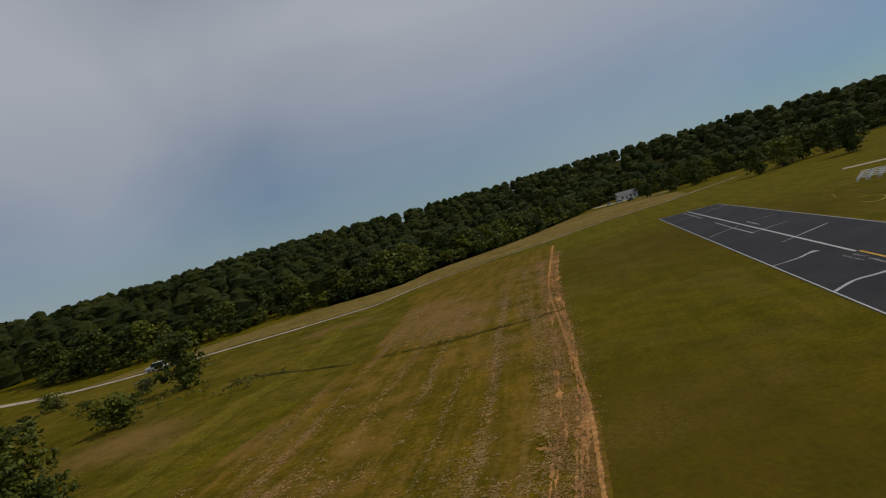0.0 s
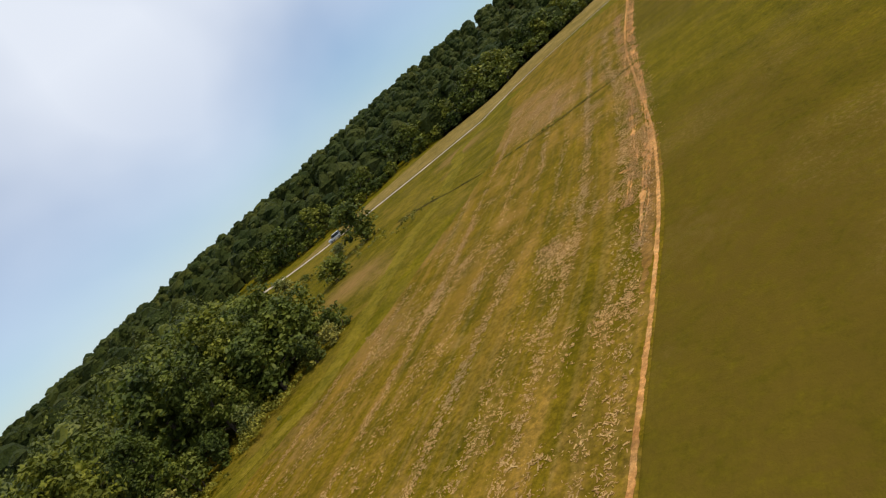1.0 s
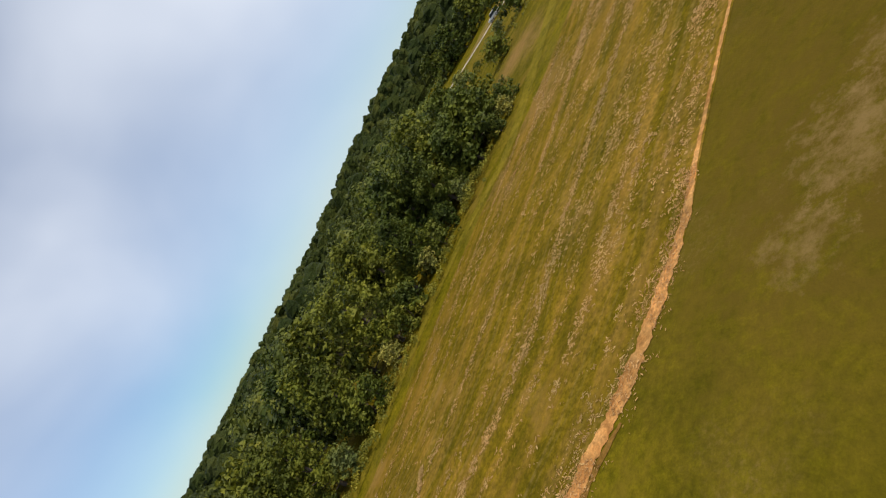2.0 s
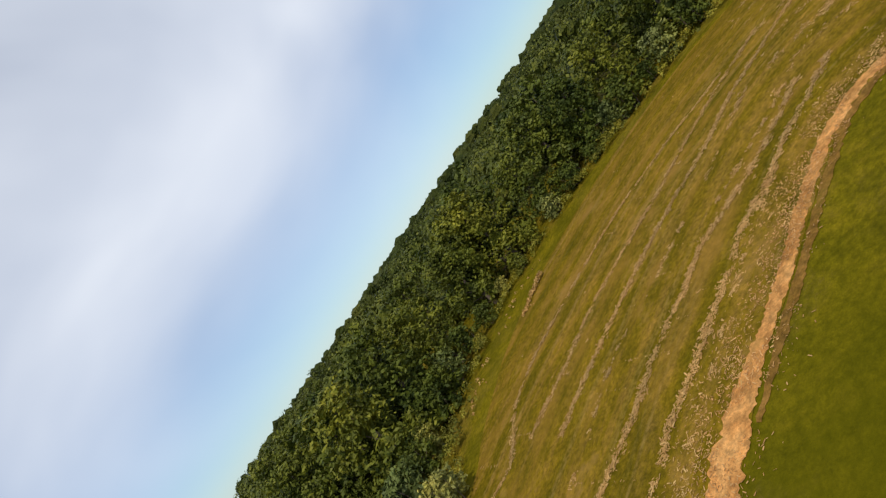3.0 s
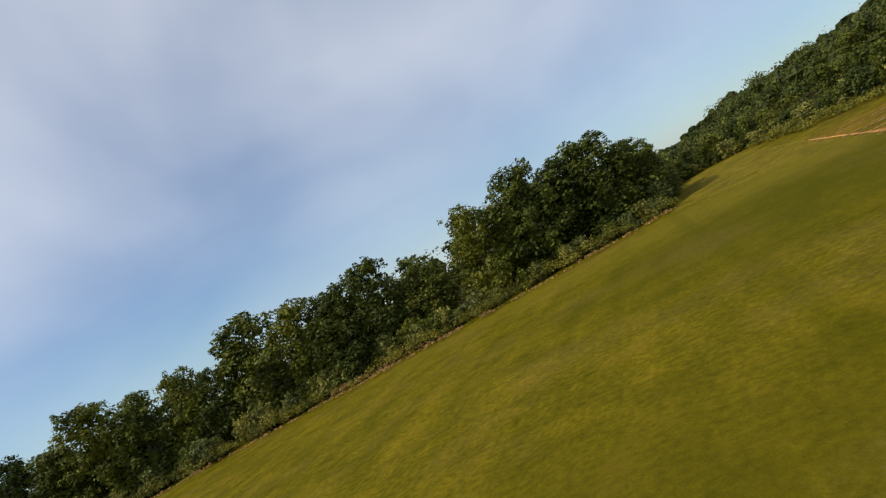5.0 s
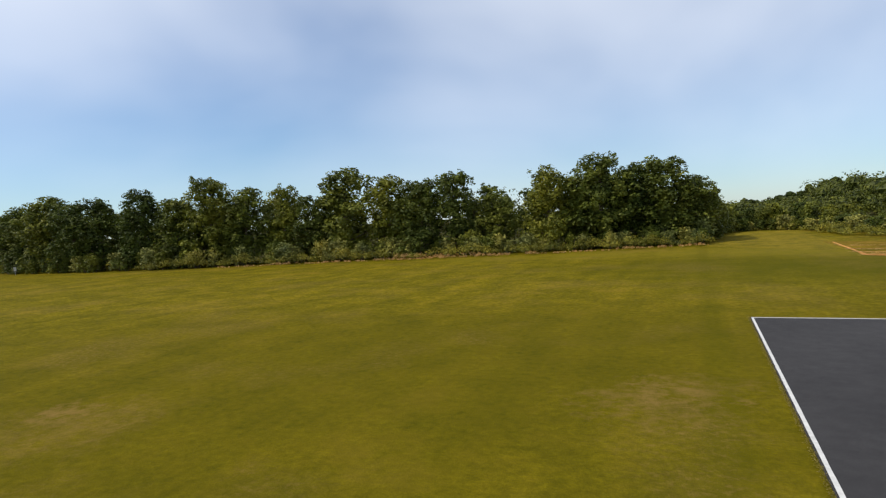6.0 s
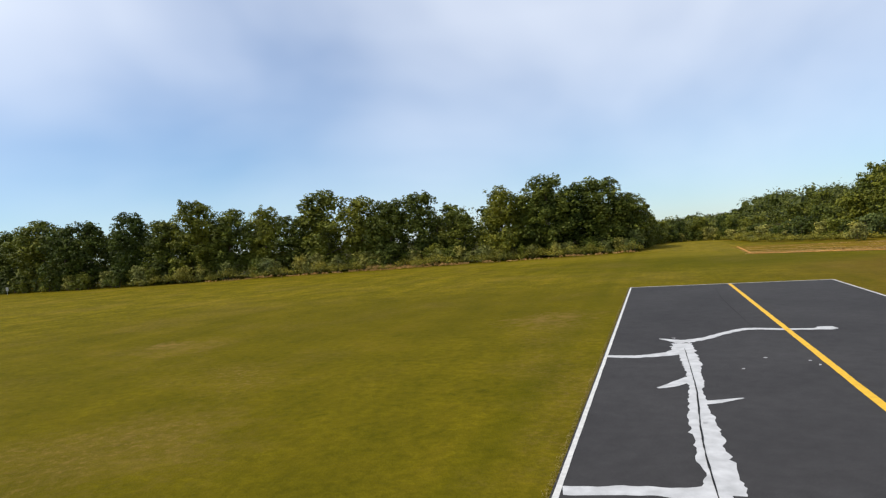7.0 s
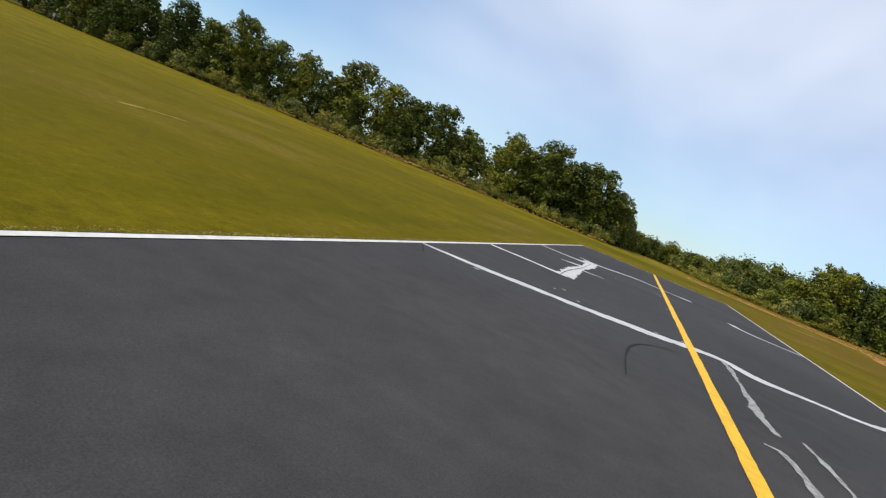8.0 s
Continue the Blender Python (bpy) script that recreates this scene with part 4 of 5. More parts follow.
def flakes(name, line, half, per_metre, size, mat, label, seed, ragged=0.25):
    """Flat clods strewn along a line, thinning out and in clumps."""
    r = np.random.default_rng(seed)
    c = curve_points(line, 0.25)
    nn = normals(c)
    m = int(len(c) * 0.25 * per_metre)
    i = r.integers(0, len(c), m)
    wide = np.interp(i / len(c), np.linspace(0, 1, len(half)), half)
    p = c[i] + nn[i] * (r.normal(0, 0.5, m) * wide)[:, None] + r.normal(0, 0.12, (m, 2))
    keep = np.array([noise.noise((x * 0.45, y * 0.45, seed)) > -ragged + 0.25 for x, y in p])
    p = p[keep]
    return scatter(name, np.column_stack([p, r.uniform(0.036, 0.10, len(p))]), size, 0.2, mat, label, "soil", seed, 0.0, 0.35)


MAIN_BAND = [(34.8, -142), (32.4, -95), (30.3, -69), (28.7, -52), (28.0, -43), (27.4, -33.5), (27.0, -28.7), (26.95, -24), (26.95, -19.5), (26.9, -15.7), (26.95, -12.7), (27.1, -9.3)]
MAIN_WIDE = [2.0, 1.5, 1.1, 0.8, 0.7, 0.8, 1.0, 1.0, 0.8, 0.8, 0.5, 0.2]
SIDE_BAND = [(37, -126), (35.8, -108), (31.9, -71), (29.5, -43.6), (29.0, -37), (28.4, -29), (28.15, -24), (28.15, -19.5), (28.25, -16)]
SIDE_WIDE = [1.0, 1.0, 0.8, 0.8, 0.9, 0.9, 0.9, 0.9, 0.3]


def torn_band(line, widths, amount, seed):
    """Bare soil in broken strands that swell, thin out and stop."""
    c = curve_points(line, 0.5)
    nn = normals(c)
    run = np.concatenate([[0], np.cumsum(np.hypot(*np.diff(np.asarray(line, float), axis=0).T))])
    wide = np.interp(np.linspace(0, 1, len(c)), run / run[-1], widths)
    for strand in (-1, 0, 1):
        swell = np.array([amount + 0.9 * noise.noise((x * 0.5, y * 0.18, seed + strand)) + 0.6 * noise.noise((x, y * 0.8, seed + 3.0 * strand)) for x, y in c])
        w = wide * 0.48 * np.clip(swell, 0.0, 1.2)
        first = None
        for i in range(len(c)):
            if w[i] > 0.05 and first is None:
                first = i
            if first is not None and (w[i] <= 0.05 or i == len(c) - 1):
                if i - first >= 3:
                    p = c[first:i + 1] + nn[first:i + 1] * (strand * 0.31 * wide[first:i + 1])[:, None]
                    ob = ribbon("soil_patch", [tuple(q) for q in p], list(w[first:i + 1]), SOIL, 0.034 + 0.002 * (strand + 1) + 0.0001 * seed, 0.14, 0.9, seed=seed + first)
                    tagged(ob, "ragged patch of bare orange soil in the hay stubble", "soil patch", "bare soil patches", "structure")
                first = None


torn_band(MAIN_BAND, MAIN_WIDE, 0.42, 6)
torn_band(SIDE_BAND, SIDE_WIDE, 0.12, 7)
tagged(ribbon("brown_earth", [(26.95, -30), (26.5, -26), (26.35, -20), (26.4, -14), (26.6, -8), (26.75, -4)], [0.2, 0.9, 1.0, 0.9, 0.7, 0.2], EARTH, 0.031, 0.2, 0.5, seed=19), "brown scraped earth beside the soil strip", "dirt strip", "", "structure")
tagged(ribbon("brown_earth", [(28.6, 22.6), (30.2, 26.0), (29.3, 28.9), (25.7, 31.6), (21.1, 34.5), (18.4, 36.3), (16.0, 37.7)], [0.2, 0.6, 0.7, 0.55, 0.55, 0.65, 0.3], EARTH, 0.031, 0.2, 0.35, seed=21), "brown scraped earth beside the soil strip", "dirt strip", "", "structure")
tagged(ribbon("soil_scrape", [(29.5, -23.5), (28.9, -23.1), (28.3, -22.9)], [0.1, 0.5, 0.3], SOIL, 0.041, 0.12, 0.8, seed=20), "small orange scrape in the stubble", "dirt strip", "", "structure")
for line, wide, many, seed in ((MAIN_BAND, [2.2, 1.6, 1.2, 0.9, 0.8, 0.9, 1.0, 1.0, 0.9, 0.9, 0.7, 0.5], 120, 23), (SIDE_BAND, [1.3, 1.2, 1.0, 0.9, 1.0, 1.0, 1.0, 1.0, 0.7], 150, 27)):
    flakes("soil_clods", line, wide, many, 0.06, CLOD, "broken orange clods and dry hay along the field's edge", seed, 0.35)
    flakes("dry_hay_scraps", line, [w * 1.25 for w in wide], many * 0.7, 0.05, STRAW, "pale dry hay scraps over the soil band", seed + 1, 0.3)
flakes("soil_clods", [(x + 0.3, y + 0.3) for x, y in SOIL_LINE if y > 9], [0.5, 1.1, 1.4, 1.4, 1.5, 2.1, 2.1, 1.5], 150, 0.055, CLOD, "broken orange clods along the field's edge", 24, 0.35)
flakes("dry_hay_scraps", [(x + 1.0, y + 1.3) for x, y in SOIL_LINE if y > 18], [1.0, 1.4, 1.6, 1.6, 1.5, 1.5, 1.4], 90, 0.06, STRAW, "pale dry hay scraps beside the soil strip", 29, 0.3)
edge = []
for x0, y0, x1, y1 in ((-7.68, -75, -7.68, 0.2), (7.68, -75, 7.68, 0.2), (-7.7, 0.22, 7.7, 0.22)):
    m = int(math.hypot(x1 - x0, y1 - y0) * 150)
    t = rng.uniform(0, 1, m)
    edge.append(np.column_stack([x0 + (x1 - x0) * t + rng.normal(0, 0.05, m), y0 + (y1 - y0) * t + rng.normal(0, 0.09, m), rng.uniform(0.03, 0.055, m)]))
scatter("edge_grass", np.concatenate(edge), 0.02, 0.3, TUFT, "ragged dry grass along the asphalt's edge", "grass", 24, 0.0, 0.4)

# ---- trees ----
K = {}
for i in range(5):
    K["tall", i] = tree_kind(100 + i, "tree", 14.0, 5.2, 0.5, 40, 3400, 0.27, LEAF, "tall leafy broadleaf tree in the wood's edge", 0.1 + 0.2 * i)
for i in range(6):
    K["line", i] = tree_kind(160 + i, "tree", 15.0, 5.4, 0.3, (52, 60, 48, 56, 64, 52)[i], 7400, 0.235, LEAF, "tall leafy broadleaf tree in the tree line", (0.0, 0.35, 0.1, 0.5, 0.2, 0.0)[i], spray=0.55)
for i in range(4):
    K["round", i] = tree_kind(120 + i, "tree", 8.0, 3.8, 0.3, 32, 1950, 0.265, LEAF, "rounded dense broadleaf tree", 0.2)
for i in range(4):
    K["mid", i] = tree_kind(180 + i, "tree", 13.0, 5.0, 0.2, 34, 1750, 0.345, LEAF, "leafy tree inside the wood", 0.1 + 0.15 * i)
for i in range(4):
    K["far", i] = tree_kind(200 + i, "tree", 12.0, 4.8, 0.2, 24, 580, 0.52, LEAF, "leafy tree at the far wood's edge", 0.2)
for i in range(2):
    K["farbush", i] = tree_kind(210 + i, "bush", 3.0, 2.0, 0.05, 20, 260, 0.285, LEAF, "wild bush at the far wood's edge", 0.1, 2)
for i in range(3):
    K["shrub", i] = tree_kind(140 + i, "bush", 3.0, 1.9, 0.05, 20, 980, 0.155, LEAF_GREY if i == 1 else LEAF, "dense wild bush at the wood's edge", 0.1, 3)
for i in range(3):
    K["grey", i] = tree_kind(240 + i, "bush", 3.0, 1.9, 0.05, 20, 980, 0.15, LEAF_GREY, "pale grey-green bush with dense foliage", 0.15, 3)
for key, ob in K.items():
    ob.location = (0, 0, 0)
BASE = {"grey": 3.0, "line": 15.0, "tall": 14.0, "round": 8.0, "shrub": 3.0, "mid": 13.0, "far": 12.0, "farbush": 3.0}
count = [0]


def grow(kind, x, y, height, label, group, wide=1.0):
    options = [k for k in K if k[0] == kind]
    k = options[count[0] * 7 % len(options)]
    count[0] += 1
    return put(K[k], x, y, height, BASE[kind], (count[0] * 97.0) % 360, wide, label, group)


# the northern tree line: x, y, height
NORTH = ((-196, 48, 14.0), (-186, 50, 12.6), (-177, 49, 13.8), (-167, 51.5, 12.8), (-158, 51, 14.0), (-152, 52, 13.2), (-146, 50, 15.6), (-136, 48, 13.6), (-130.6, 50, 14.2), (-119, 51.5, 15.4), (-111, 53, 13.2), (-103, 54.6, 16.6), (-96, 56.8, 14.2), (-88, 59.4, 14.0),
         (-75.7, 62.6, 16.4), (-66, 64, 14.8), (-59.7, 65.2, 13.6), (-53.4, 66.6, 14.6), (-45.3, 69, 10.2), (-36, 70.2, 14.0), (-26.4, 73.3, 16.8), (-21.5, 76, 15.0), (-16.2, 76.6, 15.8), (-31, 74, 13.0), (-10.4, 79.5, 12.2), (-7.6, 84.5, 9.8), (-6.6, 92, 8.0), (-10.5, 88, 10.6))
for x, y, h in NORTH:
    grow("line", x, y, h * (1.12 if x < -30 else 1.04), "tall dark green broadleaf tree in the northern tree line", "northern tree line", (1.25, 1.08, 1.34, 1.16)[count[0] % 4])
for i in range(31):
    x = -192 + i * 6.0 + rng.uniform(-2, 2)
    y = float(np.interp(x, [-160, -131, -101, -60, -8], [51, 49, 55, 65, 79])) + rng.uniform(6, 13)
    grow("mid", x, y, rng.uniform(11, 14.5), "broadleaf tree behind the northern tree line", "northern tree line", 1.15)
for i in range(46):
    x = -160 + i * 3.35 + rng.uniform(-1, 1)
    y = float(np.interp(x, [-160, -131, -101, -79, -60, -33, -8], [45.5, 44.5, 50, 57, 60.5, 66, 74])) + rng.uniform(-0.3, 2.0)
    grow("shrub", x, y, rng.uniform(2.2, 4.6) * (0.8 if x > -45 else 1.0), "grey-green wild bush under the northern trees", "northern bushes", 1.15)
for i in range(22):
    x = -112 + i * 4.8 + rng.uniform(-2, 2)
    y = float(np.interp(x, [-131, -101, -79, -60, -33, -8], [45.5, 50.2, 56.4, 60.0, 65.6, 73.6])) + rng.uniform(-0.6, 1.4)
    grow("grey", x, y, rng.uniform(2.4, 4.4), "pale grey-green bush before the northern trees", "northern bushes", rng.uniform(0.9, 1.2))
grow("shrub", -9.2, 76.5, 4.6, "dense bush at the corner of the grass lane", "northern bushes", 1.0)
grow("shrub", -31, 66.6, 3.0, "grey-green bush standing out of the weeds", "northern bushes", 1.0)


def along(points, step, spread, seed):
    r = np.random.default_rng(seed)
    c = curve_points(points, step)
    return c + r.normal(0, spread, c.shape)


# low growth closing the lane, then the eastern wood
for x, y in along([(-8, 100), (-4, 116), (4, 121), (13, 116), (17, 104)], 2.3, 1.0, 31):
    grow("round", x, y, rng.uniform(4.4, 6.6), "low leafy tree at the end of the grass lane", "lane hedge")
for x, y in along([(-9, 88), (-8, 98), (-4, 112), (4, 117), (12, 112), (16, 102), (17, 94)], 2.3, 0.6, 37):
    grow("shrub", x, y, rng.uniform(2.2, 3.8), "grey-green wild bush round the lane's end", "lane hedge", 1.3)
for x, y in along([(-9, 84), (-9, 92), (-8, 100)], 3.5, 0.8, 32):
    grow("round", x, y, rng.uniform(5.0, 7.5), "low leafy tree beside the grass lane", "lane hedge")
for x, y in along([(17, 104), (19, 92), (23, 80), (30, 71)], 2.6, 0.9, 33):
    grow("shrub", x, y, rng.uniform(2.6, 4.6), "wild bush at the eastern wood's edge", "eastern bushes", 1.2)
for x, y in along([(26, 106), (28, 96), (32, 86), (38, 77)], 4.2, 1.2, 34):
    grow("round", x, y, rng.uniform(6.0, 9.0), "leafy tree at the eastern wood's edge", "eastern wood")
EAST = [(38, 74), (52, 75), (62, 70), (70, 60), (74, 48), (76, 34), (76, 18), (75, 2), (74, -12), (74, -26)]
for x, y in along(EAST, 6.0, 1.0, 35):
    grow("tall", x, y, rng.uniform(8.6, 13.0) + (1.0 if y > 45 else 0.0), "broadleaf tree at the eastern wood's edge", "eastern wood", 1.15)
for x, y in along([(p[0] - 3.2, p[1] - 2.5) for p in EAST], 3.4, 0.7, 36):
    grow("shrub", x, y, rng.uniform(2.0, 4.4), "wild bush at the eastern wood's edge", "eastern bushes", 1.2)
for x, y in along([(p[0] + (3.0 if p[1] > 65 else 6.0), p[1] + 5.5 * (p[1] > 55)) for p in EAST], 6.8, 1.8, 41):
    grow("mid", x, y, rng.uniform(10.5, 13.5) + (1.5 if y > 45 else 0.0), "broadleaf tree inside the eastern wood", "eastern wood", 1.2)
for x, y in along([(76, -27), (92, -34), (112, -50), (132, -66), (150, -82)], 5.0, 1.2, 50):
    grow("round", x, y, rng.uniform(6.5, 9.5), "dense leafy tree beside the meadow", "southern copse", 1.1)
for k in (1, 2):
    for x, y in along([(78, -22 + 5 * k), (94, -27 + 5 * k), (114, -42 + 5 * k), (134, -58 + 5 * k), (152, -74 + 5 * k)], 5.5, 1.6, 50 + k):
        grow("far", x, y, rng.uniform(9.0, 12.0), "broadleaf tree inside the southern copse", "southern copse", 1.1)
for x, y, h in ((36, 87, 13.0), (39, 92, 15.0), (44, 96, 14.5), (51, 101, 12.5), (45, 87, 14.0), (54, 94, 12.5), (60, 86, 13.0), (31, 104, 10.5), (69, 84, 13)):
    grow("tall", x, y, h, "tall broadleaf tree rising over the eastern wood", "eastern wood", 1.1)
grow("line", -82, 61.5, 13.4, "broadleaf tree filling a gap in the northern tree line", "northern tree line", 1.2)
for x, y, h in ((70, -22.4, 8.4), (73.5, -28.5, 7.6), (70.5, -17.5, 8.0)):
    grow("round", x, y, h, "rounded leafy tree at the corner of the eastern wood", "eastern wood", 1.3)
for x, y, h in ((65.8, -23.4, 2.4), (67.4, -26.6, 3.0), (66.6, -20.0, 2.6)):
    grow("shrub", x, y, h, "wild bush at the corner of the eastern wood", "eastern bushes", 1.3)
grow("grey", 26.5, 63.0, 3.2, "pale grey-green bush standing alone by the hay field", "lone bushes", 1.15)
grow("round", 90, -70, 8.8, "round leafy tree standing alone in the meadow", "lone trees", 1.25)
for x, y, h in ((86, -52.5, 4.2), (101, -74, 2.6), (111, -71, 1.6), (98, -62, 1.4), (127, -79, 3.4), (118, -66, 2.0)):
    grow("shrub", x, y, h, "dark bush standing alone in the meadow", "lone bushes", 1.65)
for x, y, h in ((-42, -254, 11), (-55, -267, 12), (-62, -277, 12.5), (-70, -290, 16), (-79, -288, 14), (-70, -238, 13.5), (-92, -300, 15)):
    grow("round", x, y, h, "leafy tree standing alone on the far grass", "lone trees", 1.25)
for x, y, h in ((-6, -332, 8.2), (-16.5, -318, 9.5), (-30.5, -326, 13.5), (-38, -340, 12)):
    grow("round", x, y, h, "dense dark domed tree near the far house", "lone trees", 1.35)
SOUTH_EDGE = [(178, -119), (150, -122), (136, -134), (126, -152), (105, -162), (90, -166), (84, -195), (65, -231), (53, -266), (39, -325), (27, -372), (6, -388), (-16, -366), (-53, -362), (-100, -372), (-150, -380)]
for x, y in along([(px + 3, py - 5) for px, py in SOUTH_EDGE], 4.8, 1.6, 61):
    grow("far", x, y, rng.uniform(9, 13), "broadleaf tree at the southern wood's edge", "southern wood", 1.25)
for x, y in along(SOUTH_EDGE, 4.2, 1.2, 62):
    grow("farbush", x, y, rng.uniform(2.6, 5.6), "wild bush at the southern wood's edge", "southern bushes", 1.5)

# the woods behind: too many to count
def lumps(r, blobs, sprays, size, n=8):
    """Crown clumps with a torn surface, and loose sprays round them: verts and faces."""
    rise = (-0.6, 0.1, 0.75) if n < 8 else (-0.75, -0.1, 0.5, 1.05)
    unit = np.array([(math.cos(2 * math.pi * i / n + 0.4 * j) * math.cos(e), math.sin(2 * math.pi * i / n + 0.4 * j) * math.cos(e), math.sin(e)) for j, e in enumerate(rise) for i in range(n)] + [(0, 0, 1)])
    last = n * (len(rise) - 1)
    faces = [(n * j + i, n * j + (i + 1) % n, n * j + n + (i + 1) % n, n * j + n + i) for j in range(len(rise) - 1) for i in range(n)] + [(last + i, last + (i + 1) % n, last + n) for i in range(n)]
    vs, fs, k = [], [], 0
    for x, y, z, rad in blobs:
        vs.append(np.array((x, y, z)) + unit * rad * r.uniform(0.78, 1.2, (len(unit), 1)))
        fs += [tuple(i + k for i in f) for f in faces]
        k += len(unit)
    v, f = leaves(r, blobs, sprays, size, 0, -0.1, 0.8, 0.6)
    return np.concatenate(vs + [v]), fs + [tuple(i + k for i in q) for q in f]


def woods():
    r = np.random.default_rng(77)
    pts = []
    for trial in range(8600):
        a, d = r.uniform(-60, 262), 60 + 590 * r.uniform() ** 0.9
        x, y = 10 + d * math.sin(radians(a)), -10 + d * math.cos(radians(a))
        hidden = (12 < a < 82 and d > 400) or (y > 100 and x < 60 and not (-28 < x and y < (190 if x < 5 else 330)))
        if wooded(x, y) and not hidden and (d > 220 or trial % 4):
            pts.append((x, y))
    vs, fs, tint, k = [], [], [], 0
    for x, y in pts:
        far = math.hypot(x, y)
        low = -15 < x < 34 and y > 95
        h, rad = (r.uniform(5.0, 8.0), r.uniform(2.6, 3.8)) if low else (r.uniform(7.0, 15.5), r.uniform(3.2, 6.2) if far < 220 else r.uniform(3.2, 5.6))
        h = min(h, 12.0) if far > 320 else h
        z = float(terrain(x, y))
        b = [(x, y, z + h - rad * 0.9, rad * 0.9)] + [(x + r.normal(0, rad * 0.5), y + r.normal(0, rad * 0.5), z + h - rad * r.uniform(0.6, 1.6), rad * r.uniform(0.4, 0.6)) for _ in range(3)]
        leafy = far <= 170 or (y > 40 and far < 300 and x < 190)
        if not leafy:
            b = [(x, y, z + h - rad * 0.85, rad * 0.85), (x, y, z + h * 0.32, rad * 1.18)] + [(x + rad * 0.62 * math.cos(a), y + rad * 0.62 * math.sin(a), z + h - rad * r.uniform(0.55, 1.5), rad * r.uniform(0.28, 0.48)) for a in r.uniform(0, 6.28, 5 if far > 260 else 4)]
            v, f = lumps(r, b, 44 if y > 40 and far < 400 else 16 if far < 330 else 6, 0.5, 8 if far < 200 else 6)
        else:
            v, f = leaves(r, b, 210 if far <= 170 else 150, 0.40 if far <= 170 else 0.47, 1, -0.5, 0.72, 0.4)
        vs.append(v)
        fs += [tuple(i + k for i in q) for q in f]
        k += len(v)
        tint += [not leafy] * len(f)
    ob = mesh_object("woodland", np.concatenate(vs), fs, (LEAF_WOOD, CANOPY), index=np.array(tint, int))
    return tagged(ob, "dense broadleaf woodland on the low hills", "woods", "", "stuff")


woods()
for ob in K.values():
    for child in ob.children_recursive:
        bpy.data.objects.remove(child)
    bpy.data.objects.remove(ob)

# weeds along the wood edges
def weed_band(name, line, width, per_metre, height, size, mat, label, seed, each=44):
    """A ragged band of small leafy mounds."""
    r = np.random.default_rng(seed)
    c = curve_points(line, 0.5)
    m = int(len(c) * 0.5 * per_metre)
    p = c[r.integers(0, len(c), m)] + r.normal(0, width, (m, 2))
    mounds = []
    for x, y in p:
        h = height * (0.45 + 0.8 * max(noise.noise((x * 0.2, y * 0.2, seed)) + 0.45, 0)) * r.uniform(0.7, 1.2)
        mounds.append((x, y, h * 0.45, h * 0.55))
    v, f = leaves(r, mounds, m * each, size, 0, -0.2, 0.8, 0.8)
    ob = mesh_object(name, v, f, mat)
    return tagged(ob, label, "weeds", "", "stuff")


weed_band("ditch_weeds", [(29.6, -62.0), (39.3, -59.6), (49, -58.6), (56, -58.4), (62, -61), (70, -65), (79, -66.5)], 0.1, 5.0, 0.26, 0.07, LEAF_WEED, "low weeds in the drainage ditch", 86, 14)
weed_band("meadow_weeds", [(72, -62), (80, -60), (88, -64), (98, -68), (110, -72), (122, -76)], 2.6, 1.6, 0.9, 0.16, LEAF_WEED, "scattered tall weeds in the rough meadow", 87, 24)
weed_band("weeds", [(-112, 45.8), (-79, 54.0), (-60, 57), (-33, 62.6), (-9, 70.8)], 0.8, 3.2, 2.3, 0.13, LEAF_WEED, "yellow-green weeds under the northern trees", 81)
weed_band("dry_grass", [(-95, 47.8), (-75, 52.2), (-60, 54.6), (-33, 60.2), (-9, 68.6)], 0.3, 3.4, 0.6, 0.08, STRAW, "pale dry grass along the mown edge", 82, 26)
weed_band("dry_grass", [(-62, 57.2), (-52, 59.4), (-44, 61)], 0.6, 3.0, 0.9, 0.1, STRAW, "tall dry grass under the northern trees", 84, 30)
weed_band("dry_brush", [(47.4, 60.4), (49.6, 59.4), (52.4, 58.4)], 0.22, 14.0, 0.5, 0.12, STRAW, "heap of pale dry brush beside the eastern wood", 88, 9)
weed_band("dry_brush", [(38, 66.5), (44, 66.5), (52, 64.5), (58, 60.5)], 0.7, 1.2, 0.6, 0.1, STRAW, "pale dry tufts along the eastern wood", 89, 12)
weed_band("climbing_weeds", [(11, 108), (13.5, 98), (15.5, 86), (20, 76.5), (26, 69.5)], 1.0, 3.0, 1.7, 0.14, LEAF_WEED, "tall yellow-green climbing weeds against the wood", 85, 60)
weed_band("weeds", [(13, 100), (15, 84), (20, 74), (27, 66), (38, 69), (52, 70), (60, 65), (67, 54), (70, 42), (70, 18), (69, 0), (68, -16), (70, -27)], 1.2, 2.6, 1.3, 0.13, LEAF_WEED, "yellow-green weeds along the eastern wood", 83, 40)


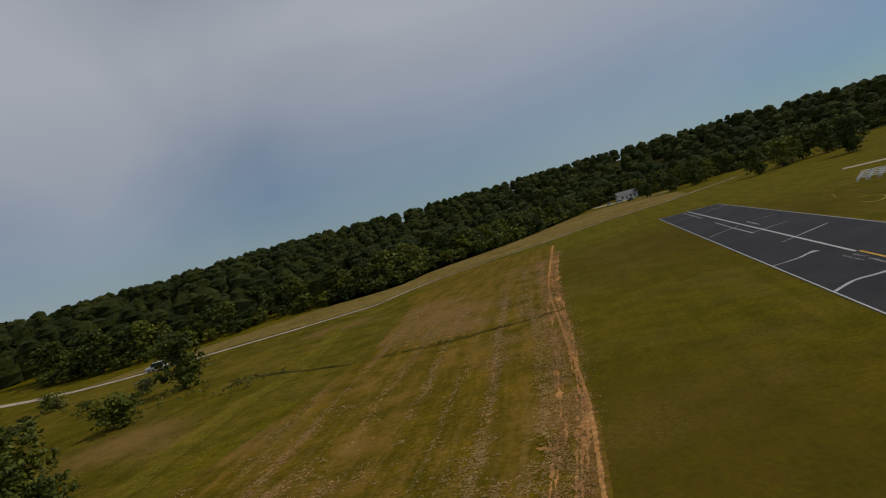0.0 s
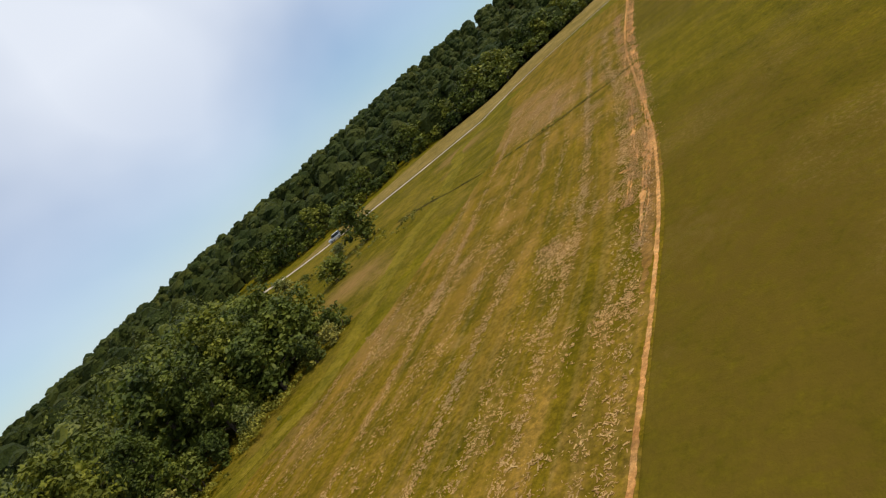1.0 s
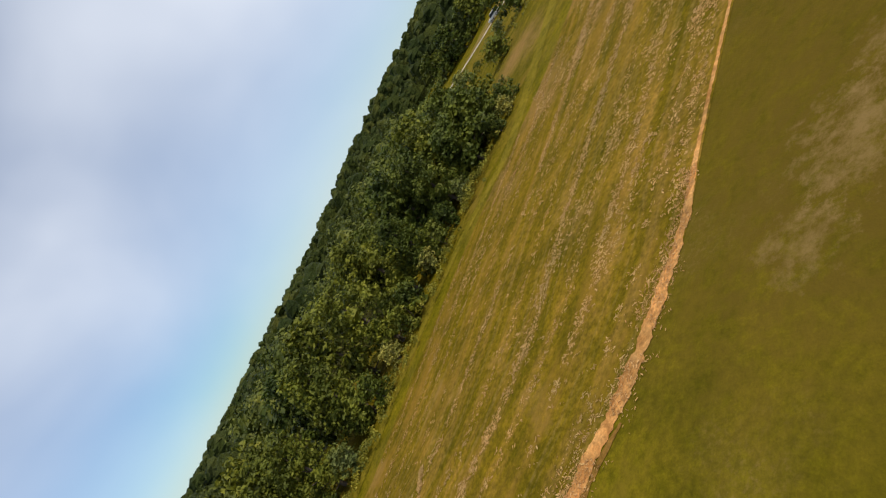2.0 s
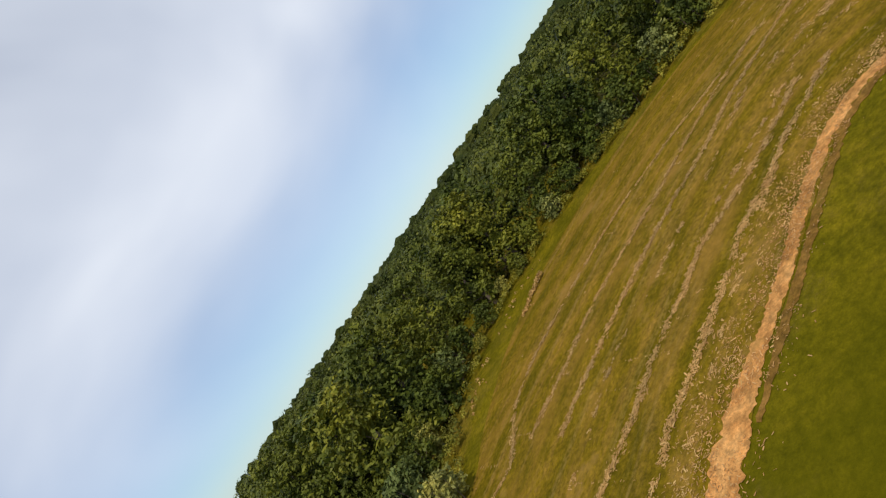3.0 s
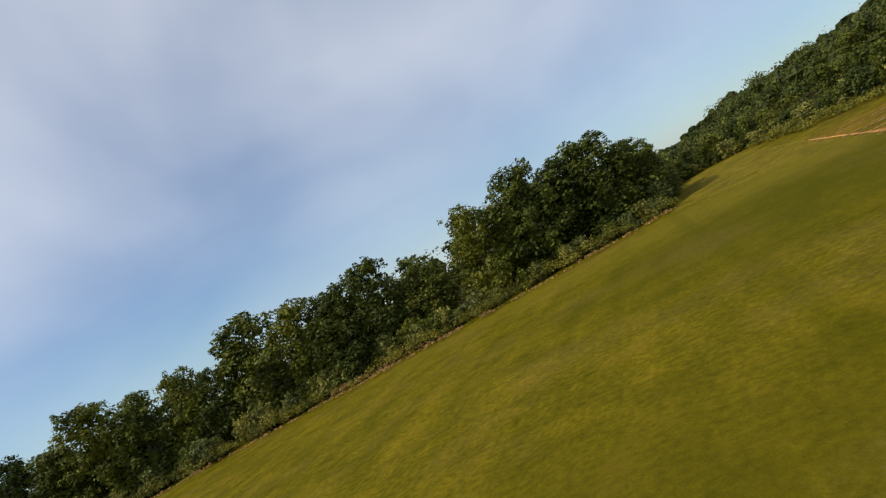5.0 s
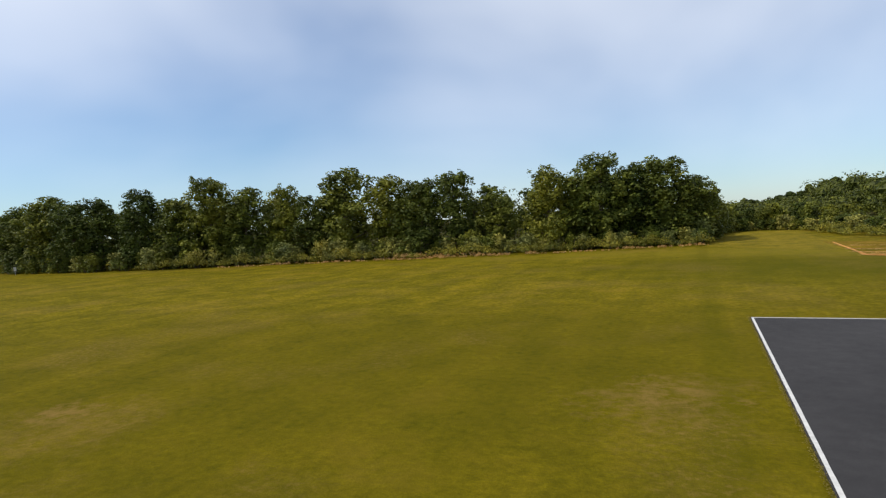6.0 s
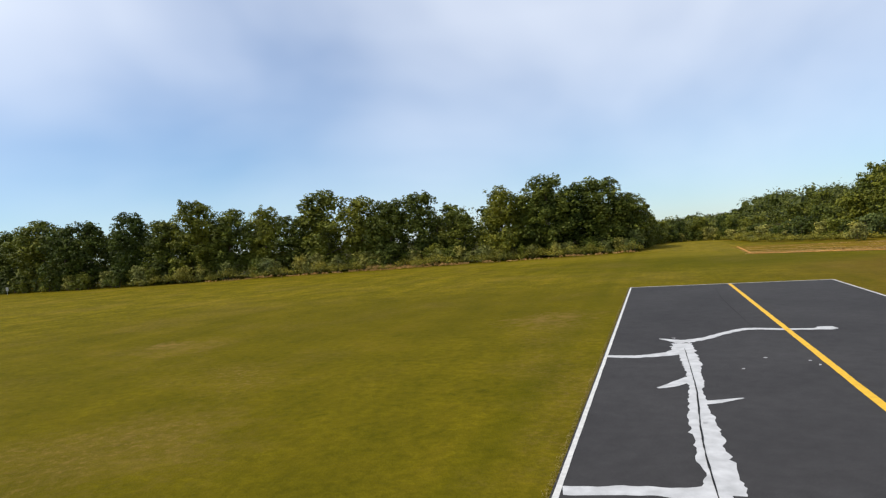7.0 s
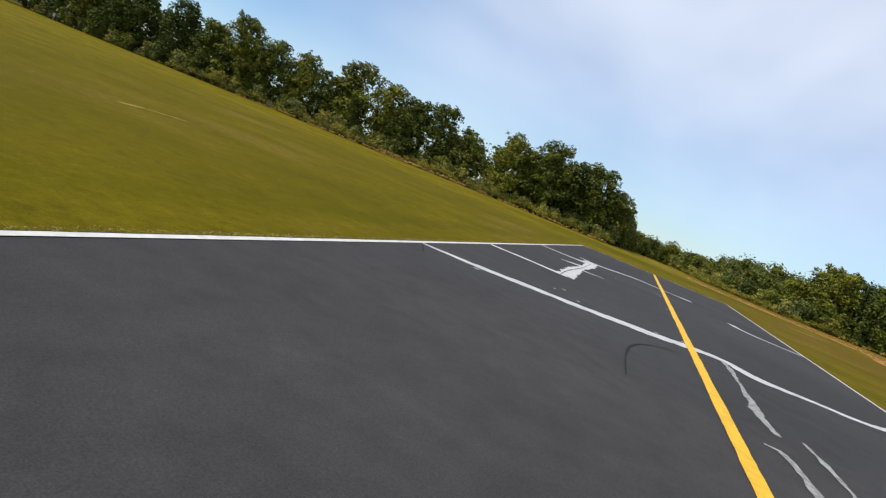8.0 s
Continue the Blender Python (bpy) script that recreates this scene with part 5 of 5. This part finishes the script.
# ---- car, house, benches and small things ----
def car(x, y, turn, paint=CARWHITE):
    root = new("car")
    bm = bmesh.new()
    box(bm, -2.3, 2.3, -0.9, 0.9, 0.45, 1.05, 0.14)
    part("body", bm, paint, root)
    bm = bmesh.new()
    made = box(bm, -1.9, 0.9, -0.8, 0.8, 1.05, 1.75, 0.0)
    for v in made.verts:
        if v.co.z > 1.5:
            v.co.x = v.co.x * 0.8 - 0.15
            v.co.y *= 0.86
    part("cabin", bm, GLASS, root)
    bm = bmesh.new()
    box(bm, -1.6, 0.5, -0.68, 0.68, 1.752, 1.80, 0.02)
    part("roof", bm, paint, root)
    for wx in (-1.4, 1.4):
        for wy in (-0.84, 0.84):
            bm = bmesh.new()
            tube(bm, (wx, wy - 0.1, 0.34), (wx, wy + 0.1, 0.34), 0.34, 0.34, 16)
            wheel = part("wheel", bm, RUBBER, root)
            bm = bmesh.new()
            side = 0.105 if wy > 0 else -0.105
            tube(bm, (wx, wy, 0.34), (wx, wy + side, 0.34), 0.2, 0.2, 14)
            part("rim", bm, POST, wheel, "grey metal rim")
    root.matrix_basis = pose(x, y, float(terrain(x, y)) + 0.03, 0, 0, turn)
    return tagged(root, "white car standing on the gravel road", "car")


car(123, -101.8, 12)
tagged(car(14, -357, 70), "dark-windowed white car parked by the far house", "car")
tagged(car(8, -356, 40), "white car parked on the far gravel yard", "car")
tagged(car(2.5, -342, 60, GLASS), "dark car parked at the edge of the far gravel yard", "car")


def house(x, y, turn):
    root = new("house")
    bm = bmesh.new()
    box(bm, -6, 6, -3.5, 3.5, -1.0, 3.0)
    wall = part("wall", bm, SIDING, root)
    bm = bmesh.new()
    v = [bm.verts.new(p) for p in ((-6.5, -4, 2.9), (6.5, -4, 2.9), (6.5, 4, 2.9), (-6.5, 4, 2.9), (-6.5, 0, 5.2), (6.5, 0, 5.2))]
    for f in ((0, 1, 5, 4), (2, 3, 4, 5), (1, 2, 5), (3, 0, 4), (3, 2, 1, 0)):
        bm.faces.new([v[i] for i in f])
    part("roof", bm, ROOFING, root)
    for wx in (-4, -1.5, 3.5):
        bm = bmesh.new()
        box(bm, wx - 0.6, wx + 0.6, 3.5, 3.54, 0.9, 2.2)
        window = part("window", bm, GLASS, root)
        bm = bmesh.new()
        for x0, x1, z0, z1 in ((-0.7, -0.6, 0.8, 2.3), (0.6, 0.7, 0.8, 2.3), (-0.6, 0.6, 0.8, 0.9), (-0.6, 0.6, 2.2, 2.3)):
            box(bm, wx + x0, wx + x1, 3.5, 3.57, z0, z1)
        part("window_frame", bm, WOOD, window, "white window frame")
    bm = bmesh.new()
    box(bm, 0.6, 1.6, 3.5, 3.55, -0.2, 2.0)
    part("door", bm, ROOFING, root)
    root.matrix_basis = pose(x, y, float(terrain(x, y)), 0, 0, turn)
    return tagged(root, "small white house with a grey roof before the wood", "house")


house(2, -374, 10)
tagged(ribbon("gravel_yard", [(24, -376), (12, -366), (0, -356), (-10, -347), (-19, -340)], [6, 16, 20, 15, 5], GRAVEL, 0.1, 1.5, 0.12, land=True), "pale gravel yard before the far house", "gravel", "", "structure")


def bench_table():
    root = new("start_table")
    for i in range(3):
        bm = bmesh.new()
        box(bm, -0.9, 0.9, -0.36 + i * 0.26, -0.14 + i * 0.26, 0.72, 0.76, 0.008)
        part("board", bm, WOOD, root)
    for lx in (-0.75, 0.75):
        for ly in (-0.3, 0.32):
            bm = bmesh.new()
            box(bm, lx - 0.04, lx + 0.04, ly - 0.04, ly + 0.04, 0, 0.72)
            part("leg", bm, WOOD, root)
    return tagged(root, "white slatted start table on the grass", "table", "start tables")


first = bench_table()
for i in range(5):
    for j in range(4):
        m = pose(-27.0 - 1.6 * i - 1.62 * j, -124.2 - 3.4 * i + 1.1 * j, 0, 0, 0, -34)
        if i == j == 0:
            first.matrix_basis = m
        else:
            copy_thing(first, m)


def hose(points, label):
    c = curve_points(points, 0.3)
    bm = bmesh.new()
    for a, b in zip(c[:-1], c[1:]):
        tube(bm, (*a, 0.05), (*b, 0.05), 0.05, 0.05, 6)
    return tagged(part("hose", bm, HOSE), label, "hose")


hose([(-16.6, -99.7), (-17.7, -97), (-17.9, -94), (-16.6, -91), (-14.8, -89.6), (-14.4, -93.5)], "yellow hose lying curved on the grass")
hose([(-17.8, -113.5), (-17.0, -110.4), (-16.0, -107)], "yellow hose lying on the grass")

bm = bmesh.new()
box(bm, -0.05, 0.05, -0.05, 0.05, 0, 1.7, 0.01)
post_root = new("marker_post")
part("post", bm, POST, post_root)
bm = bmesh.new()
box(bm, -0.25, 0.25, -0.09, -0.06, 0.9, 1.75, 0.01)
part("plate", bm, WHITE, post_root, "small white plate")
post_root.matrix_basis = pose(-150, 43.5, 0, 0, 0, 60)
tagged(post_root, "grey marker post with a white plate by the trees", "post")
